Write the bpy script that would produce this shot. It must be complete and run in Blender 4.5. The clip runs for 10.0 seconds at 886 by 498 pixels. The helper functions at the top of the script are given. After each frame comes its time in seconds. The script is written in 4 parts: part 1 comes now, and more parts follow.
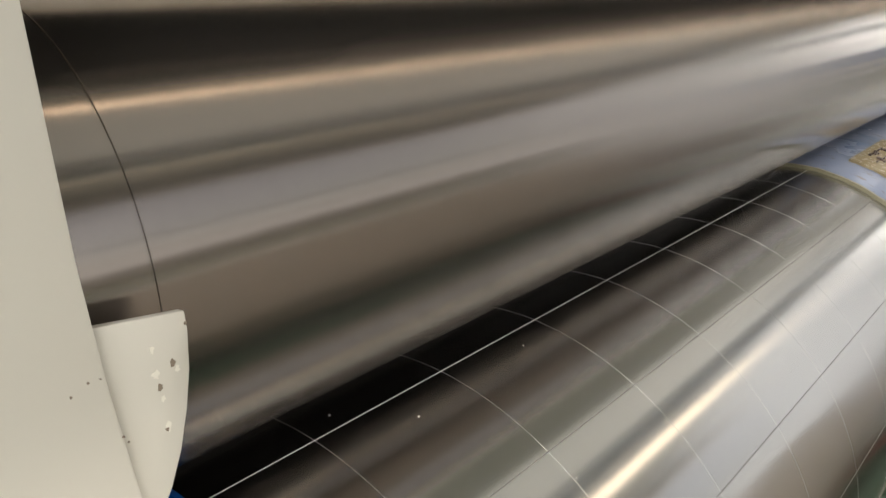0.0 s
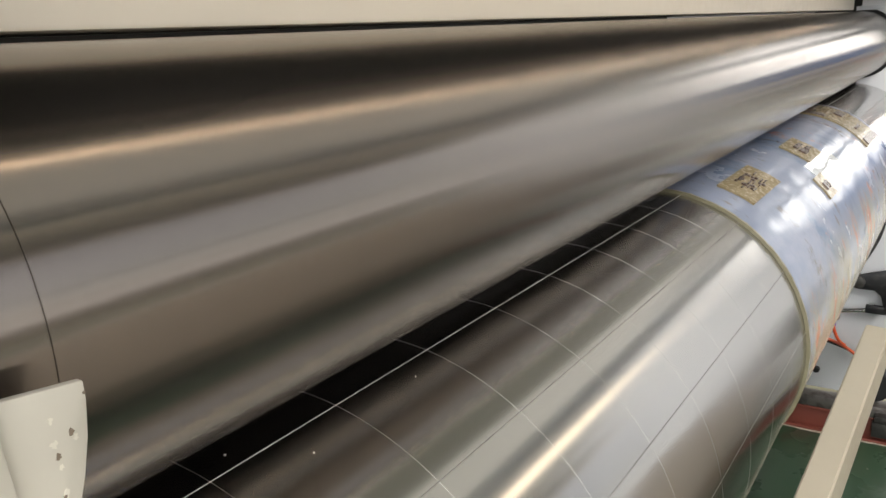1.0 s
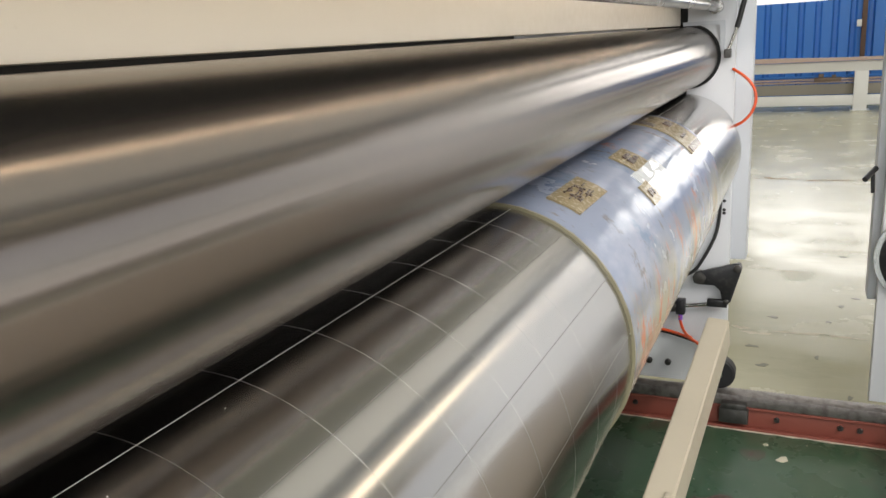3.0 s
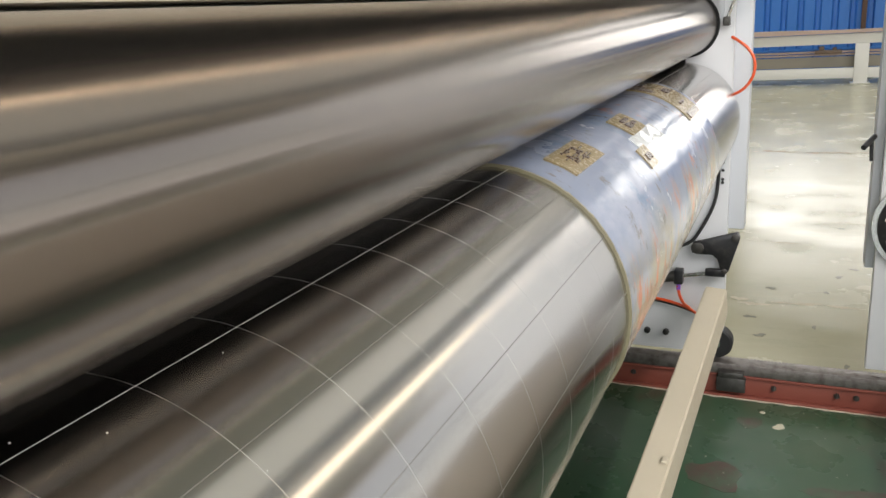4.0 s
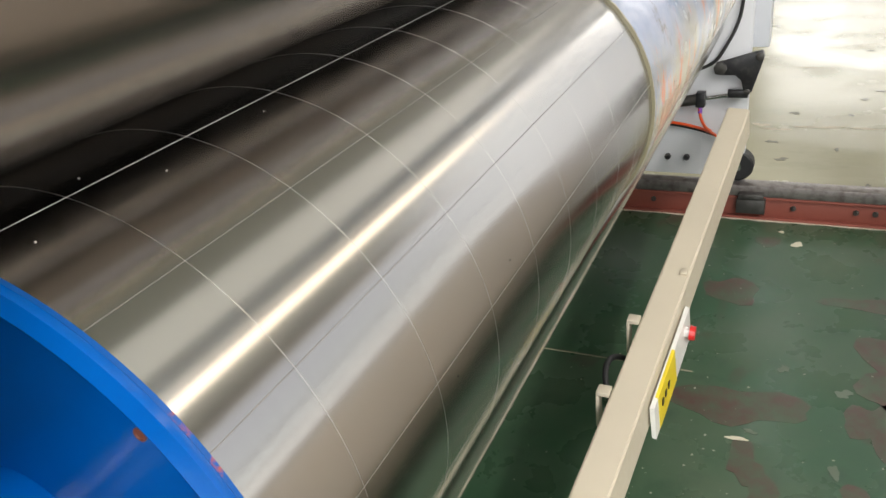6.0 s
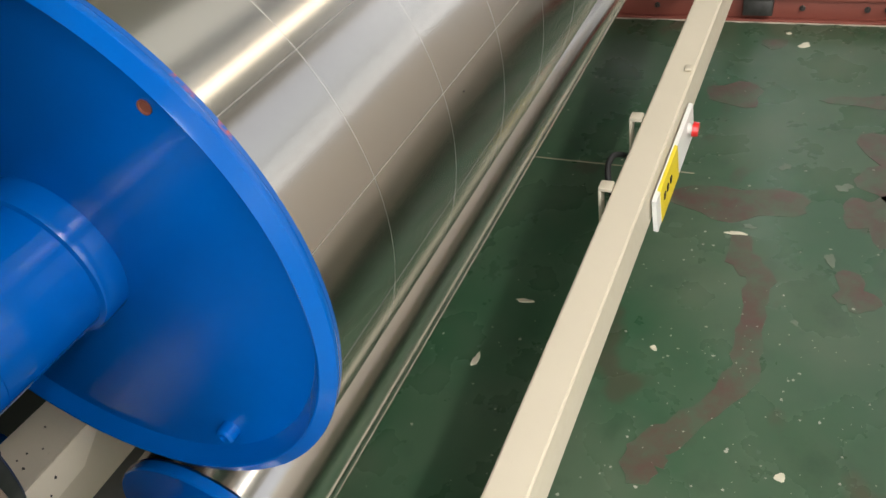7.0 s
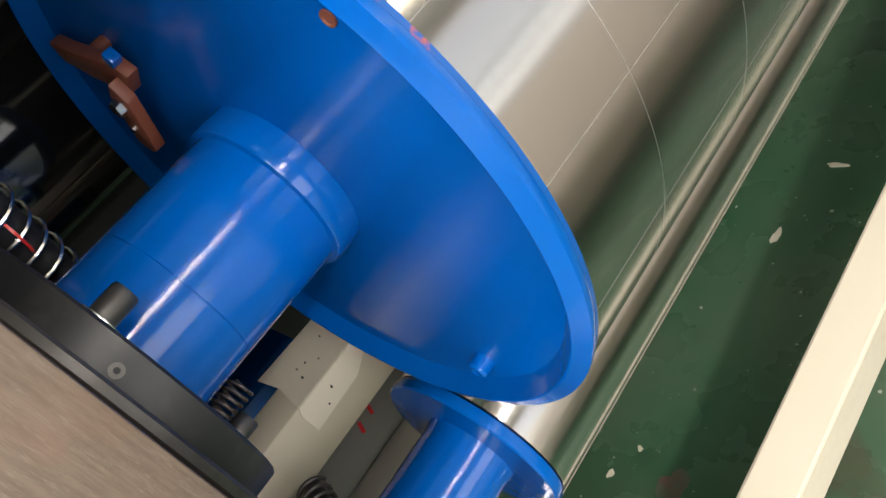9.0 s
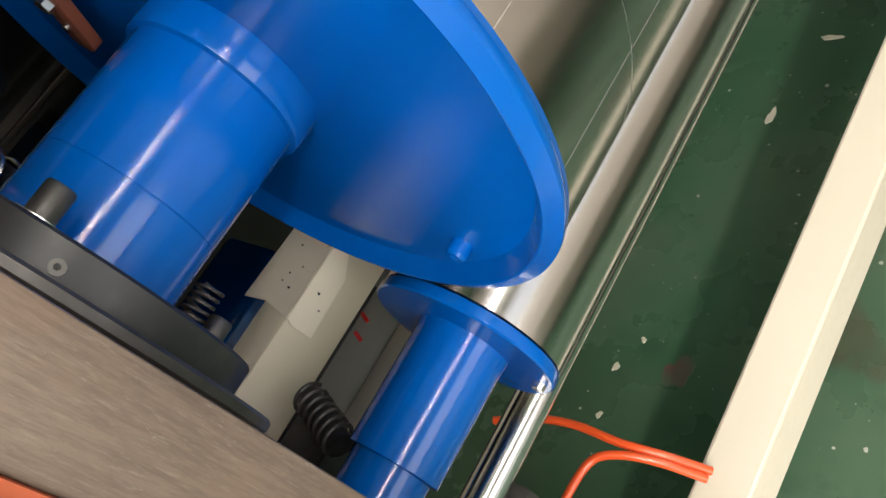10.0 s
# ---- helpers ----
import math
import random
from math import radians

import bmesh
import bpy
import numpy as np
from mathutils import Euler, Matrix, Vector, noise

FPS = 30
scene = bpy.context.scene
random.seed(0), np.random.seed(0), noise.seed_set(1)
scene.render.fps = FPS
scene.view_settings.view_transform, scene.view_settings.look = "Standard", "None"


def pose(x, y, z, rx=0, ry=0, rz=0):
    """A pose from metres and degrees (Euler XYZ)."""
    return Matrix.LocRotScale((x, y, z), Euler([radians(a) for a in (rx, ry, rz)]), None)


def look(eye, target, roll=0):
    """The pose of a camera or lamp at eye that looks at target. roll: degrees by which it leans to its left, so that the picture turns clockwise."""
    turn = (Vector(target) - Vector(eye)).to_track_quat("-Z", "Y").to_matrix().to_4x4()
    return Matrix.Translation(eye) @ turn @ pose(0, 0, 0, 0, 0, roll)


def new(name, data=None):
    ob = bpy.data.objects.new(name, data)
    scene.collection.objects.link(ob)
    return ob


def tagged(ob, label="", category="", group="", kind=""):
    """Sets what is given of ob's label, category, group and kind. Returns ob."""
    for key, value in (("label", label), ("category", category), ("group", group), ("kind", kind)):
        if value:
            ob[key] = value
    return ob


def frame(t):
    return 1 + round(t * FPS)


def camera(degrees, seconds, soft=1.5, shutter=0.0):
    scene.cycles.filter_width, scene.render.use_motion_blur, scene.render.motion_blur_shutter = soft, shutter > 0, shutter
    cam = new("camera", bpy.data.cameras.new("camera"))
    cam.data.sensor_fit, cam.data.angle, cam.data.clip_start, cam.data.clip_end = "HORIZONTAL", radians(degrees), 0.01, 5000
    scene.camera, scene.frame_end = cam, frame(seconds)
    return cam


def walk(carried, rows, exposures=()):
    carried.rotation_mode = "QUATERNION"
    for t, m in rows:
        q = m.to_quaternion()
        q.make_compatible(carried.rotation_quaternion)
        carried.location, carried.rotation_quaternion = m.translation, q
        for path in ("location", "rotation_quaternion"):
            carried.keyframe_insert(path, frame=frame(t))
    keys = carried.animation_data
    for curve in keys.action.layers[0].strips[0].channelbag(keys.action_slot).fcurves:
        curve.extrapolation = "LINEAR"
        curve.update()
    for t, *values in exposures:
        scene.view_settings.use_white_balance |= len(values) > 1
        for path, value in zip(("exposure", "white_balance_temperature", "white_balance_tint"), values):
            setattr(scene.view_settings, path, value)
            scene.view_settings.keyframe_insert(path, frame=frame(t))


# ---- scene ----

cam = camera(58.76, 10.0)
ROWS = [
    (0.0, -0.1433, -0.3431, 1.4501, 74.95, 4.81, -48.98),
    (0.5, -0.1472, -0.3484, 1.4645, 74.59, 3.77, -52.65),
    (1.0, -0.1520, -0.3543, 1.4741, 74.89, 3.04, -56.36),
    (1.5, -0.1482, -0.3671, 1.4813, 75.33, 2.82, -59.98),
    (2.0, -0.1408, -0.3828, 1.4831, 75.82, 2.95, -62.89),
    (2.5, -0.1358, -0.3967, 1.4870, 75.95, 3.24, -64.92),
    (4.0, -0.1440, -0.4107, 1.4627, 73.58, 3.77, -65.81),
    (4.5, -0.1505, -0.4095, 1.4518, 72.24, 4.07, -65.16),
    (5.0, -0.1587, -0.4039, 1.4472, 70.21, 4.46, -64.69),
    (6.5, -0.2128, -0.4196, 1.3647, 57.29, 7.29, -66.41),
    (7.0, -0.2362, -0.4191, 1.3273, 51.36, 8.16, -66.63),
    (7.5, -0.2718, -0.4127, 1.3216, 48.50, 10.51, -64.59),
    (8.0, -0.2161, -0.3894, 1.3217, 49.51, 15.38, -58.66),
    (8.5, -0.1509, -0.3785, 1.3093, 48.20, 20.02, -53.14),
    (9.0, -0.1530, -0.3805, 1.2862, 45.32, 23.87, -52.70),
    (9.5, -0.1534, -0.3871, 1.2692, 41.97, 25.98, -54.17),
    (10.0, -0.1537, -0.3865, 1.2508, 37.95, 27.24, -56.54),
]
walk(cam, [(t, pose(x, y, z, rx, ry, rz)) for t, x, y, z, rx, ry, rz in ROWS], [(0.0, -0.5), (4.0, -0.42), (5.0, -0.35), (6.5, -0.2), (7.5, -0.12), (8.5, 0.08), (10.0, 0.14)])

# ---- light ----
world = bpy.data.worlds.new("hall_sky")
scene.world = world
world.use_nodes = True
wn = world.node_tree
sky = wn.nodes.new("ShaderNodeTexSky")
sky.sky_type, sky.sun_disc, sky.sun_elevation, sky.sun_rotation = "NISHITA", False, radians(40), radians(200)
wn.links.new(sky.outputs[0], wn.nodes["Background"].inputs[0])
wn.nodes["Background"].inputs[1].default_value = 0.05


def area(name, x, y, z, target, w, h, watts, colour=(1, 1, 1)):
    la = bpy.data.lights.new(name, "AREA")
    la.shape, la.size, la.size_y, la.energy, la.color = "RECTANGLE", w, h, watts, colour
    ob = new(name, la)
    ob.matrix_world = look((x, y, z), target)
    return ob


# east window daylight, and unseen lamps added in the other wall and roof openings
# fill added from behind for the blue disc and the floor
area("unseen_west_light", -13.9, -3.0, 3.4, (0, -3.0, 2.0), 11, 3.4, 920, (0.97, 0.99, 1.0))
area("unseen_roof_light", -7.5, -5.5, 7.9, (-7.5, -5.5, 0), 9, 9, 2000, (1.0, 0.98, 0.95))
# added for the pale grey band reflected in the plate cylinder
area("unseen_roof_light", 10.5, -4.8, 7.9, (10.5, -4.8001, 0), 17, 4.2, 90, (1.0, 0.94, 0.86))
# added to brighten the far fence and aisle floor
area("unseen_roof_light", 11.5, 3.0, 7.9, (11.5, 3.0001, 0), 7, 6, 500, (0.98, 0.99, 1.0))
area("east_window_light", 21.9, -4.0, 3.6, (0, -4.0, 3.0), 10, 4.0, 560, (1.0, 0.97, 0.92))
# three unseen lamps, set by the pale bands reflected in the rollers
area("unseen_south_light", 11.5, -11.9, 1.25, (11.5, 0, 1.25), 17, 0.8, 58, (1.0, 0.97, 0.96))
area("unseen_south_light", 11.5, -11.9, 2.33, (11.5, 0, 2.33), 17, 0.85, 46, (1.0, 0.95, 0.91))
area("unseen_south_light", 11.5, -11.9, 5.0, (11.5, 0, 5.0), 17, 4.0, 150, (1.0, 0.92, 0.83))
# fill added for the hub, beam and bar
area("unseen_south_light", -4.5, -11.9, 3.3, (-4.5, 0, 2.5), 13, 5.0, 880, (1.0, 0.97, 0.93))
# unseen tube lamps: rows over the aisle and a strip added beside the overhang
# placed by the warm streak reflected in the plate cylinder
area("unseen_tube_light", 6.0, -4.0, 4.5, (6.0, 0, 1.2), 16.0, 0.38, 72, (1.0, 0.84, 0.62))
# fill added for the beam and the near parts
area("unseen_tube_light", -1.5, -3.9, 4.6, (-1.5, 0, 1.0), 6.0, 0.10, 200, (1.0, 0.96, 0.90))
# added only to give the upper roller its orange streak
area("roller_streak_light", 1.2, -0.185, 1.660, (1.2, 0.815, 1.860), 2.4, 0.030, 2.9, (1.0, 0.74, 0.50))

# ---- materials ----


class Mat:
    """A node material on a principled shader."""

    def __init__(self, name, colour, rough=0.5, metal=0.0, coat=0.0):
        self.m = bpy.data.materials.new(name)
        self.m.use_nodes = True
        self.n, self.l = self.m.node_tree.nodes, self.m.node_tree.links
        self.b = self.n["Principled BSDF"]
        self.b.inputs["Base Color"].default_value = (*colour, 1)
        self.b.inputs["Roughness"].default_value = rough
        self.b.inputs["Metallic"].default_value = metal
        self.b.inputs["Coat Weight"].default_value = coat
        self.co = self.n.new("ShaderNodeTexCoord").outputs["Object"]

    def noise(self, scale, detail=4, stretch=(1, 1, 1), rough=0.55):
        mp = self.n.new("ShaderNodeMapping")
        mp.inputs["Scale"].default_value = stretch
        self.l.new(self.co, mp.inputs[0])
        t = self.n.new("ShaderNodeTexNoise")
        t.inputs["Scale"].default_value, t.inputs["Detail"].default_value, t.inputs["Roughness"].default_value = scale, detail, rough
        self.l.new(mp.outputs[0], t.inputs[0])
        return t.outputs[0]

    def ramp(self, src, a, b, lo=0.0, hi=1.0):
        r = self.n.new("ShaderNodeMapRange")
        r.inputs[1].default_value, r.inputs[2].default_value, r.inputs[3].default_value, r.inputs[4].default_value = a, b, lo, hi
        self.l.new(src, r.inputs[0])
        return r.outputs[0]

    def mix(self, fac, colour):
        """Lays another colour over the base colour by a mask."""
        x = self.n.new("ShaderNodeMix")
        x.data_type = "RGBA"
        s = self.b.inputs["Base Color"]
        if s.links:
            self.l.new(s.links[0].from_socket, x.inputs[6])
        else:
            x.inputs[6].default_value = s.default_value
        x.inputs[7].default_value = (*colour, 1)
        self.l.new(fac, x.inputs[0])
        self.l.new(x.outputs[2], s)
        return self

    def times(self, a, b):
        t = self.n.new("ShaderNodeMath")
        t.operation = "MULTIPLY"
        self.l.new(a, t.inputs[0]), self.l.new(b, t.inputs[1])
        return t.outputs[0]

    def axis(self, k):
        t = self.n.new("ShaderNodeSeparateXYZ")
        self.l.new(self.co, t.inputs[0])
        return t.outputs[k]

    def rough(self, src):
        self.l.new(src, self.b.inputs["Roughness"])
        return self

    def bump(self, src, strength, dist=0.001):
        b = self.n.new("ShaderNodeBump")
        b.inputs["Strength"].default_value, b.inputs["Distance"].default_value = strength, dist
        self.l.new(src, b.inputs["Height"])
        old = self.b.inputs["Normal"].links
        if old:
            self.l.new(old[0].from_socket, b.inputs["Normal"])
        self.l.new(b.outputs[0], self.b.inputs["Normal"])
        return self


def painted(name, colour, rough=0.4, dirt=(0.12, 0.09, 0.06), amount=0.5, scale=9):
    m = Mat(name, colour, rough)
    m.mix(m.ramp(m.noise(scale * 0.3, 3), 0.35, 0.75, 0, 0.25), tuple(c * 0.78 for c in colour))
    m.mix(m.ramp(m.noise(scale, 8, rough=0.7), 0.66, 0.78, 0, amount), dirt)
    m.rough(m.ramp(m.noise(scale * 4, 4), 0.3, 0.7, rough - 0.08, rough + 0.12))
    m.bump(m.noise(scale * 30, 3), 0.06, 0.0005)
    return m.m


def ground_steel(name, colour, rough, marks=0.0, grain=0.8, metal=1.0):
    m = Mat(name, colour, rough, metal)
    # circumferential grinding: the sheen spreads along the axis
    tn = m.n.new("ShaderNodeTangent")
    tn.direction_type, tn.axis = "RADIAL", "X"
    m.l.new(tn.outputs[0], m.b.inputs["Tangent"])
    m.b.inputs["Anisotropic"].default_value, m.b.inputs["Anisotropic Rotation"].default_value = grain, 0.25
    m.mix(m.ramp(m.noise(2.2, 3, (1.0, 0.6, 0.6)), 0.35, 0.7, 0, 0.25), tuple(c * 0.9 for c in colour))
    m.mix(m.ramp(m.noise(1, 3, (900, 6, 6)), 0.3, 0.75, 0, 0.12), tuple(c * 0.65 for c in colour))
    if marks:
        m.mix(m.ramp(m.noise(45, 3), 0.74, 0.80, 0, marks), tuple(c * 0.6 for c in colour))
    m.rough(m.ramp(m.noise(2.5, 3, (1, 1.5, 1.5)), 0.25, 0.75, rough - 0.01, rough + 0.012))
    return m.m


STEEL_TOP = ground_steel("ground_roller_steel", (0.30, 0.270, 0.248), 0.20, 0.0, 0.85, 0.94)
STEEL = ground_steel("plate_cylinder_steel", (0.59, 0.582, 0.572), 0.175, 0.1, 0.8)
TUBESTEEL = ground_steel("dull_drawn_tube_steel", (0.42, 0.41, 0.40), 0.27, 0.05, 0.5)
CHROME = ground_steel("bright_chrome", (0.64, 0.635, 0.625), 0.19, 0.0, 0.6)
SCRIBE = Mat("scribed_bright_line", (0.78, 0.77, 0.74), 0.55, 0.3).m
SCRIBE_RING = Mat("scribed_grey_line", (0.66, 0.65, 0.62), 0.34, 1.0).m
SCRIBE_DARK = Mat("scribed_dark_line", (0.22, 0.21, 0.20), 0.6, 0.5).m

bl = Mat("blue_gloss_paint", (0.0, 0.092, 0.405), 0.28, 0.0, 0.18)
bl.b.inputs["Specular IOR Level"].default_value = 0.3
bl.mix(bl.ramp(bl.noise(7, 5), 0.42, 0.75, 0, 0.5), (0.0, 0.064, 0.31))
bl.mix(bl.ramp(bl.noise(22, 8, rough=0.75), 0.71, 0.76, 0, 0.45), (0.01, 0.03, 0.12))
bl.bump(bl.noise(14, 3), 0.12, 0.003).bump(bl.noise(120, 4), 0.16, 0.0008)
bl.rough(bl.ramp(bl.noise(30, 4), 0.3, 0.7, 0.12, 0.22))
bl.b.inputs["Coat Roughness"].default_value = 0.04
BLUE = bl.m
ce = Mat("chipped_blue_edge", (0.0, 0.08, 0.34), 0.35)
ce.mix(ce.ramp(ce.noise(28, 6, rough=0.7), 0.55, 0.62, 0, 1.0), (0.40, 0.085, 0.035))
CHIPPED = ce.m
PRIMER = painted("red_primer", (0.42, 0.09, 0.035), 0.6, (0.05, 0.04, 0.04), 0.7, 60)
RUSTY = painted("rusted_clamp_steel", (0.17, 0.052, 0.030), 0.5, (0.30, 0.28, 0.26), 0.8, 25)
PANELCREAM = painted("pale_cream_panel_paint", (0.58, 0.545, 0.475), 0.42, (0.24, 0.18, 0.12), 0.3, 14)
CREAM = painted("cream_machine_paint", (0.63, 0.565, 0.445), 0.42, (0.20, 0.14, 0.09), 0.35, 14)
WHITE = painted("grey_white_machine_paint", (0.74, 0.75, 0.78), 0.42, (0.3, 0.28, 0.24), 0.3, 8)
GREYPANEL = painted("pale_grey_cover_paint", (0.60, 0.62, 0.66), 0.4, (0.3, 0.28, 0.24), 0.2, 6)
WHITERAIL = painted("white_frame_paint", (0.82, 0.82, 0.80), 0.45, (0.3, 0.25, 0.2), 0.2, 4)
REDRAIL = painted("red_oxide_rail_paint", (0.24, 0.065, 0.045), 0.5, (0.05, 0.03, 0.025), 0.7, 18)
DARKSTEEL = Mat("dark_oiled_steel", (0.10, 0.095, 0.09), 0.42, 0.7)
DARKSTEEL.mix(DARKSTEEL.ramp(DARKSTEEL.noise(40, 6), 0.4, 0.7, 0, 0.6), (0.04, 0.035, 0.03))
DARKSTEEL = DARKSTEEL.m
RACK = Mat("worn_rack_steel", (0.22, 0.20, 0.19), 0.45, 0.7)
RACK.mix(RACK.ramp(RACK.noise(30, 6), 0.45, 0.7, 0, 0.8), (0.09, 0.07, 0.06))
RACK = RACK.m
BLOCKERPAINT = painted("pale_blue_grey_paint", (0.52, 0.56, 0.62), 0.5, (0.2, 0.2, 0.2), 0.3, 6)
BLACK = Mat("black_oxide_steel", (0.02, 0.02, 0.022), 0.38, 0.2)
BLACK.mix(BLACK.ramp(BLACK.noise(50, 6), 0.5, 0.72, 0, 0.5), (0.07, 0.065, 0.06))
BLACK = BLACK.m
RUBBER = Mat("black_rubber", (0.015, 0.015, 0.016), 0.6).m
GLOSSBLACK = Mat("glossy_black_enamel", (0.012, 0.012, 0.013), 0.10, 0.0, 0.6).m
STEELPART = Mat("plain_bright_steel", (0.62, 0.61, 0.60), 0.25, 1.0).m
ORANGE = Mat("orange_air_hose", (0.78, 0.095, 0.022), 0.3, 0, 0.3).m
PURPLE = Mat("violet_fitting", (0.25, 0.08, 0.5), 0.4).m
# near-black colour that stands in for shade in and over the machine
SHADEBLACK = Mat("near_black_shade", (0.012, 0.012, 0.012), 0.5).m
REDKNOB = Mat("red_knob_plastic", (0.65, 0.02, 0.02), 0.3, 0, 0.4).m
YELLOW = painted("yellow_sticker", (0.80, 0.62, 0.03), 0.45, (0.1, 0.08, 0.02), 0.5, 30)
PLASTICWHITE = Mat("white_plastic", (0.75, 0.74, 0.70), 0.4).m
PAPER = painted("speckled_paper_card", (0.62, 0.55, 0.45), 0.7, (0.05, 0.05, 0.08), 0.8, 40)

br = Mat("machined_bare_steel_edge", (0.170, 0.124, 0.095), 0.48, 0.35)
br.mix(br.ramp(br.noise(1, 5, (240, 60, 24), 0.75), 0.42, 0.60, 0, 0.6), (0.105, 0.076, 0.058))
br.mix(br.ramp(br.noise(1, 4, (500, 60, 50), 0.8), 0.54, 0.66, 0, 0.5), (0.24, 0.195, 0.16))
br.mix(br.ramp(br.noise(1, 7, (90, 60, 30), 0.8), 0.60, 0.68, 0, 0.7), (0.34, 0.29, 0.24))
br.mix(br.ramp(br.noise(9, 6, (2, 1, 1), 0.65), 0.46, 0.66, 0, 0.65), (0.19, 0.115, 0.078))
br.mix(br.ramp(br.noise(7, 6, (2, 1, 1), 0.7), 0.55, 0.68, 0, 0.6), (0.065, 0.052, 0.044))
br.bump(br.noise(1, 3, (500, 300, 20)), 0.3, 0.0006)
br.rough(br.ramp(br.noise(30, 5), 0.3, 0.7, 0.36, 0.62))
BARESTEEL = br.m

fl = Mat("green_epoxy_floor", (0.036, 0.092, 0.048), 0.3)
fl.mix(fl.ramp(fl.noise(2.2, 5), 0.38, 0.68, 0, 0.75), (0.088, 0.124, 0.080))
fl.mix(fl.ramp(fl.noise(7, 6, rough=0.65), 0.55, 0.75, 0, 0.5), (0.018, 0.040, 0.025))
fl.mix(fl.ramp(fl.noise(3.1, 4, (1, 1.3, 1), 0.45), 0.625, 0.67, 0, 0.4), (0.075, 0.034, 0.028))
fl.mix(fl.ramp(fl.noise(34, 3, rough=0.5), 0.735, 0.76, 0, 0.6), (0.35, 0.36, 0.30))
fl.rough(fl.ramp(fl.noise(5, 6), 0.3, 0.7, 0.18, 0.40))
fl.bump(fl.noise(25, 5), 0.15, 0.002)
FLOOR = fl.m
pf = Mat("pale_green_worn_floor", (0.47, 0.45, 0.32), 0.3)
pf.mix(pf.ramp(pf.noise(0.7, 5, (1, 0.5, 1)), 0.4, 0.7, 0, 0.6), (0.38, 0.37, 0.25))
pf.mix(pf.ramp(pf.noise(1.6, 7, (2.5, 0.5, 1), 0.7), 0.55, 0.70, 0, 0.5), (0.58, 0.54, 0.40))
pf.mix(pf.ramp(pf.noise(2.4, 8, (1.6, 0.6, 1), 0.75), 0.52, 0.66, 0, 0.45), (0.33, 0.36, 0.25))
pf.mix(pf.ramp(pf.noise(24, 5, (1, 0.6, 1), 0.7), 0.68, 0.76, 0, 0.4), (0.66, 0.62, 0.50))
pf.bump(pf.noise(3.0, 4, (1, 0.4, 1)), 0.12, 0.004)
pf.mix(pf.ramp(pf.noise(9, 5, (1, 1, 1), 0.7), 0.66, 0.80, 0, 0.25), (0.10, 0.10, 0.07))
pf.rough(pf.ramp(pf.noise(2.2, 5), 0.3, 0.7, 0.13, 0.32))
PALEFLOOR = pf.m

sl = Mat("stained_film_sleeve", (0.25, 0.29, 0.40), 0.2, 0.0, 0.1)
sl.mix(sl.ramp(sl.noise(4, 6, (1, 1.6, 1.6), 0.6), 0.46, 0.60, 0, 0.85), (0.36, 0.39, 0.50))
sl.mix(sl.ramp(sl.noise(6, 7, (1.0, 1, 1), 0.7), 0.54, 0.64, 0, 0.75), (0.12, 0.19, 0.31))
low_side = sl.ramp(sl.axis(2), 0.10, 0.02)       # ink ran to the side towards the aisle
sl.mix(sl.times(low_side, sl.ramp(sl.noise(4.0, 7, (1.4, 1, 1), 0.7), 0.42, 0.58, 0.1, 0.9)), (0.40, 0.36, 0.25))
sl.mix(sl.ramp(sl.noise(5.5, 8, (1.0, 1.3, 1.3), 0.75), 0.60, 0.66, 0, 0.7), (0.55, 0.20, 0.11))
sl.mix(sl.times(low_side, sl.ramp(sl.noise(7, 8, (1.8, 1.0, 0.7), 0.75), 0.53, 0.60, 0, 0.9)), (0.60, 0.17, 0.07))
sl.mix(sl.ramp(sl.noise(12, 7, (1.6, 1, 1.2), 0.75), 0.58, 0.66, 0, 0.85), (0.17, 0.15, 0.14))
sl.rough(sl.ramp(sl.noise(8, 5), 0.3, 0.7, 0.10, 0.30))
sl.bump(sl.noise(7, 4, (1, 1, 1)), 0.3, 0.006).bump(sl.noise(30, 4), 0.3, 0.0015)
SLEEVE = sl.m
TAPE = painted("yellowed_tape_edge", (0.20, 0.18, 0.115), 0.35, (0.12, 0.09, 0.03), 0.6, 30)
PLATE = painted("brown_photopolymer_plate", (0.28, 0.22, 0.12), 0.22, (0.12, 0.08, 0.05), 0.6, 40)
RELIEF = painted("dark_inked_relief", (0.10, 0.07, 0.06), 0.25, (0.4, 0.36, 0.3), 0.5, 60)
CLEAR = Mat("crumpled_clear_tape", (0.72, 0.76, 0.80), 0.08, 0, 1.0)
CLEAR.bump(CLEAR.noise(45, 4), 0.7, 0.006)
CLEAR = CLEAR.m
WALLM = painted("hall_wall_render", (0.46, 0.41, 0.35), 0.8, (0.3, 0.28, 0.24), 0.3, 0.6)
CEIL = painted("hall_roof_sheet", (0.45, 0.44, 0.41), 0.7, (0.12, 0.11, 0.1), 0.3, 0.5)
FENCE = painted("blue_sheet_fence", (0.035, 0.18, 0.58), 0.4, (0.02, 0.08, 0.3), 0.3, 3)
POSTBROWN = painted("dark_brown_post_paint", (0.10, 0.055, 0.035), 0.6, (0.05, 0.03, 0.02), 0.4, 6)
BRICKBROWN = painted("brown_column_paint", (0.40, 0.26, 0.15), 0.7, (0.2, 0.12, 0.08), 0.4, 3)
PINKISH = painted("pinkish_board", (0.52, 0.40, 0.34), 0.6, (0.25, 0.18, 0.15), 0.4, 3)
BROWNSHEET = painted("grey_beige_sheet", (0.36, 0.33, 0.27), 0.6, (0.2, 0.17, 0.14), 0.4, 2)
FARWHITE = painted("white_far_panel", (0.85, 0.85, 0.84), 0.6, (0.6, 0.58, 0.55), 0.2, 1)

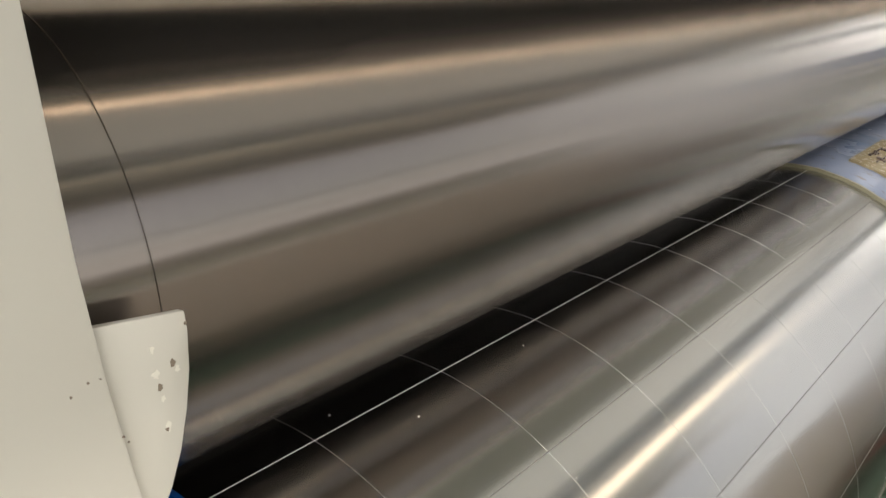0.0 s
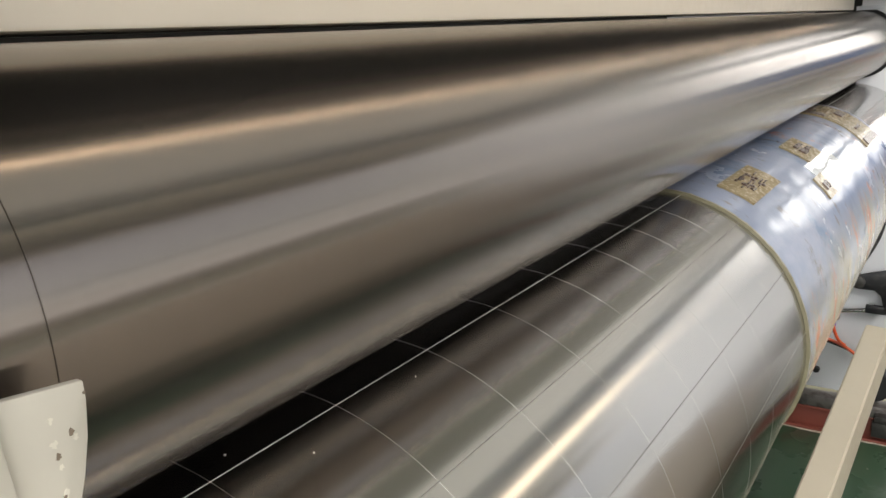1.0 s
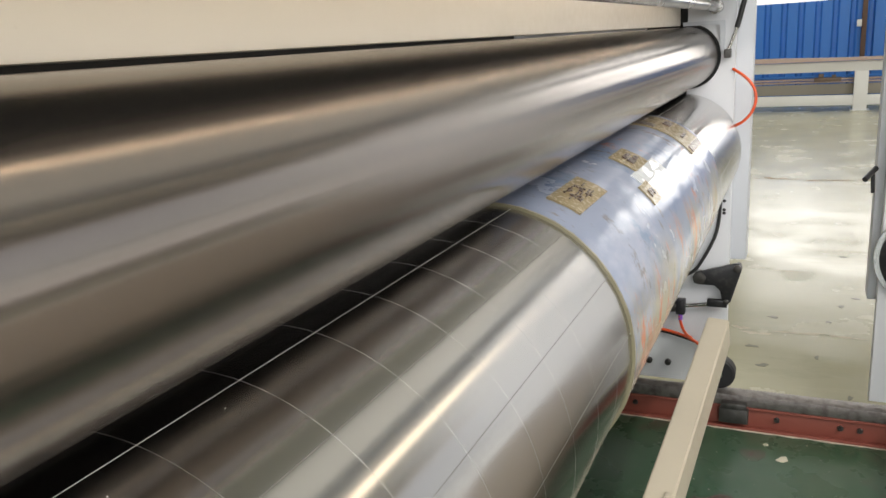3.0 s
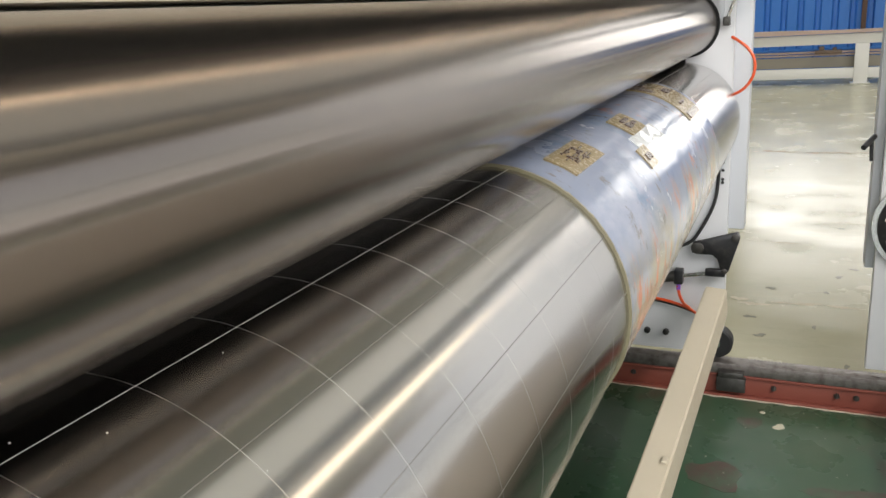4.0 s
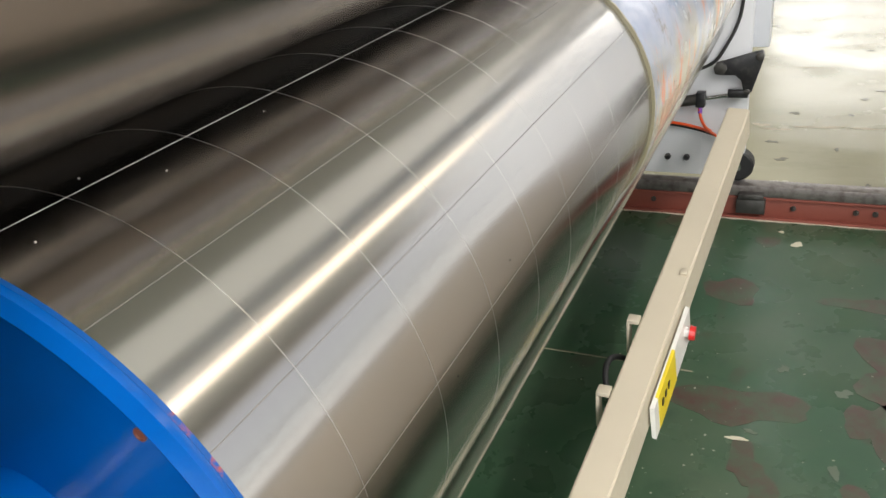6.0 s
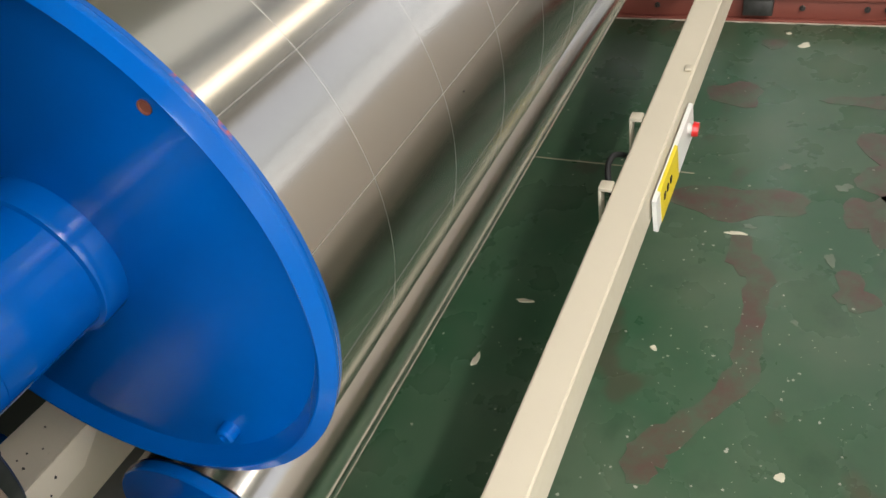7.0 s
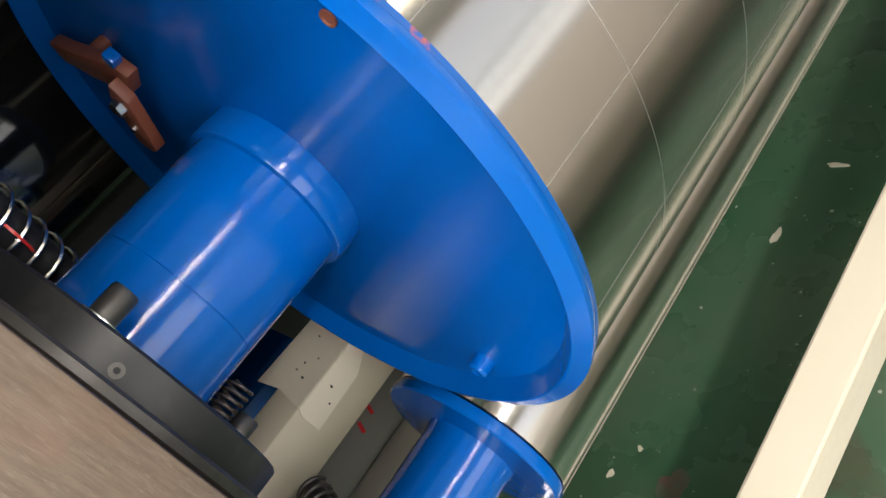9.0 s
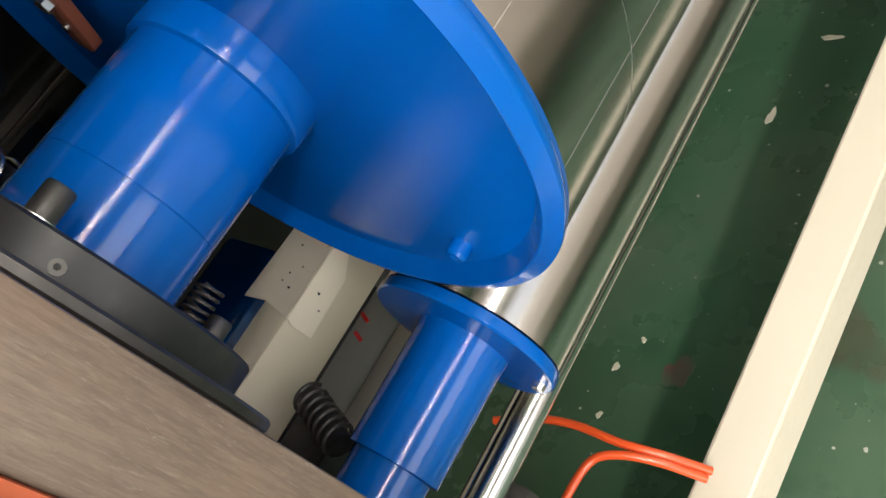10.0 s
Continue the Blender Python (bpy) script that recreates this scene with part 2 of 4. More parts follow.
# ---- mesh helpers ----


def mesh(bm, name, mat, smooth=35):
    me = bpy.data.meshes.new(name)
    bmesh.ops.recalc_face_normals(bm, faces=bm.faces)
    if smooth:
        for f in bm.faces:
            f.smooth = True
        for e in bm.edges:
            e.smooth = len(e.link_faces) == 2 and e.calc_face_angle(0) < radians(smooth)
    bm.to_mesh(me)
    bm.free()
    me.materials.append(mat)
    return me


def part(name, bm, mat, parent=None, label="", smooth=35):
    ob = new(name, mesh(bm, name, mat, smooth))
    ob.parent = parent
    return tagged(ob, label) if label else ob


def thing(name, label, category, at=(0, 0, 0), group="", kind=""):
    ob = new(name)
    ob.location = at
    return tagged(ob, label, category, group, kind)


def box(x0, x1, y0, y1, z0, z1, bevel=0.0, seg=2):
    bm = bmesh.new()
    bmesh.ops.create_cube(bm, size=1, matrix=Matrix.Translation(((x0 + x1) / 2, (y0 + y1) / 2, (z0 + z1) / 2)) @ Matrix.Diagonal((x1 - x0, y1 - y0, z1 - z0, 1)))
    if bevel:
        bmesh.ops.bevel(bm, geom=bm.edges[:], offset=bevel, segments=seg, affect="EDGES", profile=0.5)
    return bm


def lathe(profile, y, z, seg=128, closed=False):
    """Turns a profile of (x, radius) round the line along x through y, z."""
    bm = bmesh.new()
    rings = []
    for x, r in profile:
        if r < 1e-6:
            rings.append([bm.verts.new((x, y, z))])
        else:
            rings.append([bm.verts.new((x, y - r * math.sin(a), z + r * math.cos(a))) for a in (2 * math.pi * i / seg for i in range(seg))])
    pairs = list(zip(rings, rings[1:])) + ([(rings[-1], rings[0])] if closed else [])
    for a, b in pairs:
        for i in range(seg):
            j = (i + 1) % seg
            if len(a) == 1:
                bm.faces.new((a[0], b[i], b[j]))
            elif len(b) == 1:
                bm.faces.new((a[i], b[0], a[j]))
            else:
                bm.faces.new((a[i], b[i], b[j], a[j]))
    return bm


def shell(x0, x1, r0, r1, a0, a1, y, z, nx=1, na=24, jitter=0.0):
    """A curved plate on a cylinder along x, between two radii and two angles (degrees from the top towards the aisle)."""
    bm = bmesh.new()
    grid = {}
    for k, r in enumerate((r0, r1)):
        for i in range(nx + 1):
            for j in range(na + 1):
                a = radians(a0 + (a1 - a0) * j / na)
                x = x0 + (x1 - x0) * i / nx
                if jitter and i in (0, nx):
                    x += jitter * noise.noise((x0 * 7 + i, j * 0.9, 3.1))
                rr = r + (jitter * 0.25 * noise.noise((x * 30, a * 9, 1.7)) if k and jitter else 0)
                grid[k, i, j] = bm.verts.new((x, y - rr * math.sin(a), z + rr * math.cos(a)))
    for k in (0, 1):
        for i in range(nx):
            for j in range(na):
                bm.faces.new((grid[k, i, j], grid[k, i + 1, j], grid[k, i + 1, j + 1], grid[k, i, j + 1]))
    for i in range(nx):
        for j in (0, na):
            bm.faces.new((grid[0, i, j], grid[0, i + 1, j], grid[1, i + 1, j], grid[1, i, j]))
    for j in range(na):
        for i in (0, nx):
            bm.faces.new((grid[0, i, j], grid[0, i, j + 1], grid[1, i, j + 1], grid[1, i, j]))
    return bm


def rod(a, b, r, seg=24, r2=None):
    a, b = Vector(a), Vector(b)
    bm = bmesh.new()
    m = Matrix.Translation((a + b) / 2) @ (b - a).to_track_quat("Z", "Y").to_matrix().to_4x4()
    bmesh.ops.create_cone(bm, cap_ends=True, segments=seg, radius1=r, radius2=r if r2 is None else r2, depth=(b - a).length, matrix=m)
    return bm


def hose(name, points, r, mat, parent=None, label=""):
    """A round tube along a smooth line."""
    cu = bpy.data.curves.new(name, "CURVE")
    cu.dimensions, cu.bevel_depth, cu.bevel_resolution, cu.resolution_u, cu.use_fill_caps = "3D", r, 4, 10, True
    sp = cu.splines.new("NURBS")
    sp.points.add(len(points) - 1)
    for p, q in zip(sp.points, points):
        p.co = (*q, 1)
    sp.use_endpoint_u, sp.order_u = True, min(4, len(points))
    tmp = bpy.data.objects.new(name, cu)
    scene.collection.objects.link(tmp)
    me = bpy.data.meshes.new_from_object(tmp.evaluated_get(bpy.context.evaluated_depsgraph_get()))
    bpy.data.objects.remove(tmp)
    bpy.data.curves.remove(cu)
    me.materials.clear()
    me.materials.append(mat)
    for f in me.polygons:
        f.use_smooth = True
    ob = new(name, me)
    ob.parent = parent
    return tagged(ob, label) if label else ob


def spring(a, b, r, wire, turns, steps=16):
    """A coil between two points."""
    a, b = Vector(a), Vector(b)
    q = (b - a).to_track_quat("Z", "Y").to_matrix()
    out = []
    n = int(turns * steps)
    for i in range(n + 1):
        t = 2 * math.pi * i / steps
        out.append(tuple(a + q @ Vector((r * math.cos(t), r * math.sin(t), (b - a).length * i / n))))
    bm = bmesh.new()
    rings = []
    for i, p in enumerate(out):
        d = (Vector(out[min(i + 1, n)]) - Vector(out[max(i - 1, 0)])).normalized()
        f = d.to_track_quat("Z", "Y").to_matrix()
        rings.append([bm.verts.new(Vector(p) + f @ Vector((wire * math.cos(k * math.pi / 3), wire * math.sin(k * math.pi / 3), 0))) for k in range(6)])
    for r0, r1 in zip(rings, rings[1:]):
        for k in range(6):
            bm.faces.new((r0[k], r0[(k + 1) % 6], r1[(k + 1) % 6], r1[k]))
    return bm


def prism(points, axis, lo, hi, bevel=0.0):
    """A flat outline pushed out along an axis ('x': points are y, z; 'y': x, z; 'z': x, y)."""
    bm = bmesh.new()
    put = {"x": lambda p, c: (c, p[0], p[1]), "y": lambda p, c: (p[0], c, p[1]), "z": lambda p, c: (p[0], p[1], c)}[axis]
    a = [bm.verts.new(put(p, lo)) for p in points]
    b = [bm.verts.new(put(p, hi)) for p in points]
    bm.faces.new(a), bm.faces.new(b)
    for i in range(len(points)):
        j = (i + 1) % len(points)
        bm.faces.new((a[i], a[j], b[j], b[i]))
    bmesh.ops.recalc_face_normals(bm, faces=bm.faces)
    if bevel:
        bmesh.ops.bevel(bm, geom=bm.edges[:], offset=bevel, segments=2, affect="EDGES", profile=0.5)
    return bm


def arc(cy, cz, r, a0, a1, n=24):
    """Points on a circle, degrees from the top towards the aisle (minus y)."""
    return [(cy - r * math.sin(radians(a0 + (a1 - a0) * i / n)), cz + r * math.cos(radians(a0 + (a1 - a0) * i / n))) for i in range(n + 1)]


def merge(*bms):
    out = bmesh.new()
    for b in bms:
        me = bpy.data.meshes.new("t")
        b.to_mesh(me)
        b.free()
        out.from_mesh(me)
        bpy.data.meshes.remove(me)
    return out


# ---- main measures ----
PZ, PR = 1.0533, 0.204           # plate cylinder: axis height, radius (axis at y = 0)
UY, UZ, UR = -0.0140, 1.3795, 0.1016
QY, QZ, QR = 0.0017, 0.7463, 0.0814
FX = 2.7945                      # inner face of the far side frame
NX, NY = -0.150, -0.150          # inner face and front edge of the near side frame

# ---- hall ----


def slab(name, bm, mat, label, category):
    return tagged(part(name, bm, mat), label, category, "", "structure")


slab("floor", box(-14, 2.83, -12, 10, -0.2, 0.0), FLOOR, "green epoxy floor with red stains and white paint specks", "floor")
slab("floor_aisle", box(2.83, 22, -12, 10, -0.2, 0.0), PALEFLOOR, "pale worn glossy concrete floor beyond the rail", "floor")
for nm, b in (("wall_west", merge(box(-14.3, -14, -12, 10, 0, 1.7), box(-14.3, -14, -12, 10, 5.1, 8), box(-14.3, -14, -12, -8.5, 1.7, 5.1), box(-14.3, -14, 2.5, 10, 1.7, 5.1))), ("wall_north", box(-14, 22, 10, 10.3, 0, 8)),
              ("wall_south", merge(box(-14, 22, -12.3, -12, 0, 0.8), box(-14, 2.0, -12.3, -12, 5.8, 8), box(2.0, 22, -12.3, -12, 7.05, 8), box(2.0, 3.0, -12.3, -12, 0.8, 7.05), box(20.0, 22, -12.3, -12, 0.8, 7.05), box(3.0, 20.0, -12.3, -12, 1.7, 1.86), box(3.0, 20.0, -12.3, -12, 2.8, 2.95), box(-14, -11.0, -12.3, -12, 0.8, 5.8))),
              ("wall_east", merge(box(22, 22.3, -12, 10, 0, 1.6), box(22, 22.3, -12, 10, 5.6, 8), box(22, 22.3, -12, -9.0, 1.6, 5.6), box(22, 22.3, 1.0, 10, 1.6, 5.6)))):
    slab(nm, b, WALLM, "plain pale rendered wall of the factory hall", "wall")
slab("ceiling", merge(box(-14.3, 22.3, -1.0, 0.0, 8, 8.2), box(-14.3, 8.0, 0.0, 6.0, 8, 8.2), box(15.0, 22.3, 0.0, 6.0, 8, 8.2), box(-14.3, 22.3, 6.0, 10.3, 8, 8.2), box(-14.3, 22.3, -12.3, -10.0, 8, 8.2), box(-14.3, -12.0, -10.0, -1.0, 8, 8.2), box(-3.0, 2.0, -10.0, -1.0, 8, 8.2), box(19.0, 22.3, -10.0, -1.0, 8, 8.2), box(2.0, 19.0, -10.0, -6.9, 8, 8.2), box(2.0, 19.0, -2.7, -1.0, 8, 8.2)), CEIL, "grey sheet roof of the factory hall", "ceiling")

# unseen opaque sheets, added to keep sky colour out of the reflections
slab("sky_blocker_sheet", box(7.8, 15.2, -0.2, 6.2, 8.205, 8.22), WHITERAIL, "opaque white sheet added to shut the sky out of the roof opening", "roof light")
slab("sky_blocker_sheet", box(1.8, 19.2, -7.1, -2.5, 8.205, 8.22), WHITERAIL, "opaque white sheet added to shut the sky out of the roof opening", "roof light")

glow = Mat("bright_overcast_sky", (0.8, 0.8, 0.8), 0.9)
glow.b.inputs["Emission Color"].default_value = (1.0, 0.99, 0.97, 1)
glow.b.inputs["Emission Strength"].default_value = 1.1
slab("backdrop", box(24.0, 24.05, -16, 8, -0.2, 8), glow.m, "bright overcast sky outside the east windows", "sky")

# ---- upper roller ----
roller = thing("upper_roller", "long ground steel roller with a dull satin sheen", "roller", (0, UY, UZ))
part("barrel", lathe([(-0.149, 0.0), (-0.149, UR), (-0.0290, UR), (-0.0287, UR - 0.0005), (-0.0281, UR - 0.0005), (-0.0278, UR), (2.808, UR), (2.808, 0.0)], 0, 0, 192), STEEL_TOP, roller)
part("journal", lathe([(2.8081, 0.0), (2.8081, 0.055), (2.8155, 0.055), (2.8155, 0.0)], 0, 0, 48), STEELPART, roller)

# ---- plate cylinder ----
cyl = thing("plate_cylinder", "steel printing cylinder scribed with a grid of fine lines", "cylinder", (0, 0, PZ))
part("barrel", lathe([(0.0086, 0.0), (0.0086, PR), (2.765, PR), (2.77, PR - 0.004), (2.77, 0.0)], 0, 0, 256), STEEL, cyl)
for i in range(8):
    x = 0.0806 + 0.1002 * i
    part("scribed_ring", shell(x - 0.00022, x + 0.00022, PR - 0.001, PR + 0.00008, -60, 190, 0, 0, 1, 120), SCRIBE_RING, cyl)
for a, w, m in ((10.6, 0.00028, SCRIBE), (33.96, 0.0003, SCRIBE_DARK), (57.27, 0.00035, SCRIBE_DARK), (80.8, 0.00035, SCRIBE_RING), (104, 0.0003, SCRIBE_DARK)):
    d = math.degrees(w / PR)
    part("scribed_line", shell(0.0087, 2.76, PR - 0.001, PR + 0.00008, a - d, a + d, 0, 0, 1, 1), m, cyl)

# paint flecks stuck to the steel
rng = random.Random(31)
flecks = [(0.2458, 15.0)] + [(rng.uniform(0.03, 0.8), rng.uniform(5, 110)) for _ in range(12)]
for x, a in flecks:
    w = 0.0002 + 0.0004 * rng.random()
    part("fleck", shell(x - w, x + w, PR - 0.0005, PR + 0.0004, a - math.degrees(w / PR), a + math.degrees(w / PR), 0, 0, 1, 1), PLASTICWHITE if rng.random() < 0.6 else DARKSTEEL, cyl)

# blue end disc with its recessed face, hub and studs
disc = part("end_disc", lathe([(0.0060, 0.19), (0.0060, 0.2050), (0.0020, 0.2066), (0.0, 0.2064), (-0.0033, 0.1990), (-0.0042, 0.1974), (-0.0038, 0.1962), (-0.0025, 0.1955), (0.0060, 0.1888), (0.0080, 0.1872), (0.0085, 0.1840), (0.0085, 0.0)], 0, 0, 160), BLUE, cyl, "glossy blue painted end disc with a raised rim")
part("red_edge", lathe([(0.0095, 0.195), (0.0095, 0.2043), (0.0061, 0.2050), (0.0061, 0.195)], 0, 0, 160, True), CHIPPED, disc)
part("hub", lathe([(0.0084, 0.0545), (-0.009, 0.0545), (-0.0110, 0.0535), (-0.0118, 0.0498), (-0.0840, 0.0495), (-0.0843, 0.0490), (-0.0847, 0.0490), (-0.0850, 0.0495), (-0.124, 0.0495), (-0.124, 0.0)], 0, 0, 96), BLUE, disc, "thick blue painted shaft hub with a collar")
for ay, az, filled in ((-0.1302, 0.1130, 0), (-0.0815, -0.1497, 1), (0.1302, -0.1130, 0)):
    if filled:
        part("stud", lathe([(0.0085, 0.0075), (0.000, 0.0072), (-0.002, 0.0055), (-0.002, 0.0032), (0.001, 0.003), (0.001, 0.0)], ay, az, 20), BLUE, disc)
    else:
        part("bolt_hole", lathe([(0.0082, 0.0042), (0.0072, 0.0042), (0.0072, 0.0034), (0.0080, 0.0030), (0.0080, 0.0)], ay, az, 20), RUSTY, disc)

# film sleeve carrying the printing plates
sleeve = thing("printing_sleeve", "glossy ink-stained plastic film wrapped round the cylinder", "printing film", (0, 0, PZ))
part("film", shell(0.8748, 2.03, PR + 0.0004, PR + 0.0042, -100, 240, 0, 0, 60, 170, 0.004), SLEEVE, sleeve)
part("tape_edge", shell(0.8737, 0.8792, PR + 0.0003, PR + 0.0046, -100, 240, 0, 0, 2, 170, 0.003), TAPE, sleeve)
part("clear_tape", shell(1.30, 1.51, PR + 0.0042, PR + 0.0056, 34, 47, 0, 0, 14, 14, 0.004), CLEAR, sleeve)


def plate(label, x0, x1, a0, a1, marks):
    ob = thing("printing_plate", label, "printing plate", (0, 0, PZ), "plates on the film")
    part("backing", shell(x0, x1, PR + 0.0044, PR + 0.0075, a0, a1, 0, 0, 6, 12, 0.002), PLATE, ob)
    for u0, u1, v0, v1 in marks:
        part("relief", shell(x0 + (x1 - x0) * u0, x0 + (x1 - x0) * u1, PR + 0.0070, PR + 0.0098, a0 + (a1 - a0) * v0, a0 + (a1 - a0) * v1, 0, 0, 2, 4, 0.001), RELIEF, ob)


rng = random.Random(4)
blocks = []
for i in range(7):
    for j in range(7):
        u, v = 0.20 + 0.085 * i + rng.uniform(-0.02, 0.02), 0.20 + 0.085 * j + rng.uniform(-0.02, 0.02)
        if rng.random() < 0.72 and not (i in (0, 6) and j in (0, 1, 5, 6)):
            w, h = (0.085, 0.035) if rng.random() < 0.5 else (0.035, 0.085)
            blocks.append((u, u + w * rng.uniform(0.7, 1.2), v, v + h * rng.uniform(0.7, 1.2)))
plate("brown square printing plate with a raised dark pattern", 0.956, 1.126, 17.5, 32.8, blocks)
plate("small brown printing plate with a raised dark pattern", 1.343, 1.46, 18.5, 34.5, [(0.3, 0.7, 0.3, 0.45), (0.25, 0.5, 0.5, 0.75), (0.55, 0.8, 0.55, 0.7)])
plate("small tan printing plate tag with one raised letter", 1.265, 1.330, 41, 53, [(0.25, 0.75, 0.35, 0.42), (0.25, 0.38, 0.42, 0.68), (0.44, 0.57, 0.42, 0.6), (0.63, 0.75, 0.42, 0.68)])
plate("long brown printing plate strip round the cylinder", 1.81, 1.99, -20, 50, [(0.05, 0.22, 0.02 + 0.03 * k, 0.04 + 0.03 * k) for k in range(18)] + [(0.40, 0.75, 0.02 + 0.06 * k, 0.055 + 0.06 * k) for k in range(7)] + [(0.5, 0.8, 0.58, 0.66), (0.3, 0.6, 0.80, 0.83), (0.1, 0.9, 0.92, 0.99)])

# ---- lower roller with its blue cap ----
low = thing("lower_roller", "polished steel roller under the plate cylinder", "roller", (0, QY, QZ))
part("barrel", lathe([(0.008, 0.0), (0.008, QR), (2.77, QR), (2.77, 0.0)], 0, 0, 128), CHROME, low)
cap = part("end_cap", lathe([(0.006, 0.0), (0.006, 0.0820), (0.004, 0.0830), (-0.003, 0.0830), (-0.0045, 0.0815), (-0.0045, 0.0)], 0, 0, 96), BLUE, low, "blue painted round end cap")
part("hub", lathe([(-0.004, 0.0415), (-0.012, 0.040), (-0.1170, 0.040), (-0.118, 0.0385), (-0.118, 0.034), (-0.149, 0.034), (-0.149, 0.0)], 0, 0, 64), BLUE, cap)
part("cap_bolt", lathe([(-0.0045, 0.006), (-0.010, 0.0055), (-0.010, 0.0)], -0.062, -0.035, 16), STEELPART, cap)

# ---- near side frame ----
near = thing("near_side_frame", "thick steel machine side plate with a bare machined edge", "machine frame", (0, 0, 0))
part("plate", box(-0.200, NX, NY, 1.2, 0.10, 1.262, 0.0015), BARESTEEL, near, "bare brown machined steel plate")
part("upper_plate", box(-0.200, NX, NY + 0.004, 1.2, 1.262, 2.20, 0.003), CREAM, near)
part("cover", box(-0.60, -0.2065, NY - 0.012, 1.2, 0.10, 2.20, 0.006), CREAM, near, "cream painted outer cover")
part("seal_strip", box(-0.2065, -0.2000, NY - 0.003, NY + 0.2, 0.10, 1.26), PRIMER, near, "red-brown strip between plate and cover")
col = [(-0.149, 2.19), (-0.0605, 2.19), (-0.0600, 1.40), (-0.0585, 1.365), (-0.0560, 1.335), (-0.0545, 1.318), (-0.0600, 1.300), (-0.149, 1.296)]
part("guard_cover", prism(col, "y", -0.1385, -0.1290, 0.0012), PANELCREAM, near, "cream painted vertical cover sheet")
tongue = [(-0.0600, 1.3822), (-0.0306, 1.3782), (-0.0306, 1.3720), (-0.0322, 1.3600), (-0.0353, 1.3480), (-0.0395, 1.3360), (-0.0447, 1.3255), (-0.0510, 1.3160), (-0.0575, 1.3110)]
part("guard_tongue", prism(tongue, "y", -0.1345, -0.1310, 0.0006), PANELCREAM, near, "chipped cream sheet tongue")
CHIP = painted("chipped_paint_patch", (0.20, 0.155, 0.115), 0.6, (0.10, 0.075, 0.055), 0.9, 300)
LIFTED = painted("lifted_paint_flake", (0.70, 0.66, 0.57), 0.5, (0.4, 0.34, 0.26), 0.6, 300)
rng = random.Random(11)
for x, z, r, m in ((-0.0430, 1.3700, 0.0012, LIFTED), (-0.0372, 1.3640, 0.0013, CHIP), (-0.0432, 1.3622, 0.0016, LIFTED), (-0.0426, 1.3582, 0.0012, CHIP), (-0.0422, 1.3545, 0.0012, LIFTED), (-0.0424, 1.3450, 0.0018, LIFTED), (-0.0312, 1.3745, 0.0007, CHIP), (-0.0362, 1.3618, 0.0011, LIFTED), (-0.0428, 1.3446, 0.0007, CHIP)):
    n = 11
    pts = [(x + r * rng.uniform(0.35, 1.0) * math.cos(2 * math.pi * k / n), z + 1.2 * r * rng.uniform(0.35, 1.0) * math.sin(2 * math.pi * k / n)) for k in range(n)]
    y0 = -0.1349 if m is CHIP else -0.1347
    part("paint_chip", prism(pts, "y", y0, -0.1344), m, near)
for x, z, r in ((-0.0690, 1.3668, 0.0005), (-0.0640, 1.3690, 0.0004), (-0.0605, 1.3688, 0.0003), (-0.0575, 1.3500, 0.0005), (-0.0565, 1.3480, 0.0004)):
    pts = [(x + r * rng.uniform(0.4, 1.2) * math.cos(k), z + r * rng.uniform(0.4, 1.2) * math.sin(k)) for k in (0, 1.05, 2.1, 3.14, 4.2, 5.2)]
    part("paint_chip", prism(pts, "y", -0.1389, -0.1384), CHIP, near)
fg = Mat("oiled_dark_grey_steel", (0.085, 0.080, 0.076), 0.34, 0.5)
fg.mix(fg.ramp(fg.noise(16, 6, rough=0.65), 0.42, 0.68, 0, 0.85), (0.022, 0.021, 0.020))
fg.rough(fg.ramp(fg.noise(25, 5), 0.3, 0.7, 0.28, 0.5))
FLANGE = fg.m
bear = part("bearing_flange", lathe([(-0.1499, 0.03), (-0.1499, 0.122), (-0.1480, 0.124), (-0.1440, 0.124), (-0.1425, 0.1225), (-0.1425, 0.03)], 0, PZ, 96), FLANGE, near, "black oiled bearing flange")
part("clamp_ring", lathe([(-0.1424, 0.05), (-0.1424, 0.1000), (-0.1265, 0.1000), (-0.1250, 0.0985), (-0.1250, 0.05)], 0, PZ, 96), BLACK, bear)
part("bright_ring", lathe([(-0.1249, 0.050), (-0.1249, 0.066), (-0.1240, 0.066), (-0.1240, 0.050)], 0, PZ, 64), STEELPART, bear)
for k, a in enumerate((46, 166, 286)):
    by, bz = -0.080 * math.sin(radians(a)), PZ + 0.080 * math.cos(radians(a))
    bolt = part("socket_bolt", lathe([(-0.1250, 0.0085), (-0.1235, 0.0085), (-0.1230, 0.0070), (-0.1090, 0.0070), (-0.1075, 0.0060), (-0.1075, 0.0035), (-0.1130, 0.0032), (-0.1130, 0.0)], by, bz, 24), DARKSTEEL, bear)
    part("washer", lathe([(-0.1250, 0.006), (-0.1250, 0.0105), (-0.1236, 0.0105), (-0.1236, 0.006)], by, bz, 24), STEELPART, bolt)
part("bolt_spring", spring((-0.122, -0.010, PZ - 0.066), (-0.095, -0.010, PZ - 0.066), 0.0075, 0.0012, 6), DARKSTEEL, bear)
screw = part("set_screw", rod((-0.1372, -0.0850, 1.1030), (-0.1372, -0.0874, 1.1044), 0.0034, 16), DARKSTEEL, bear)
part("socket", rod((-0.1372, -0.0870, 1.1041), (-0.1372, -0.0876, 1.1045), 0.0016, 6), RUBBER, screw)

# parts between the near frame and the cylinder's end
cross = thing("cream_cross_beam", "cream painted steel box beam behind the lower roller", "beam", (0, 0, 0))
part("beam", box(-0.1495, 2.79, 0.141, 0.182, 0.727, 0.800, 0.005), CREAM, cross)
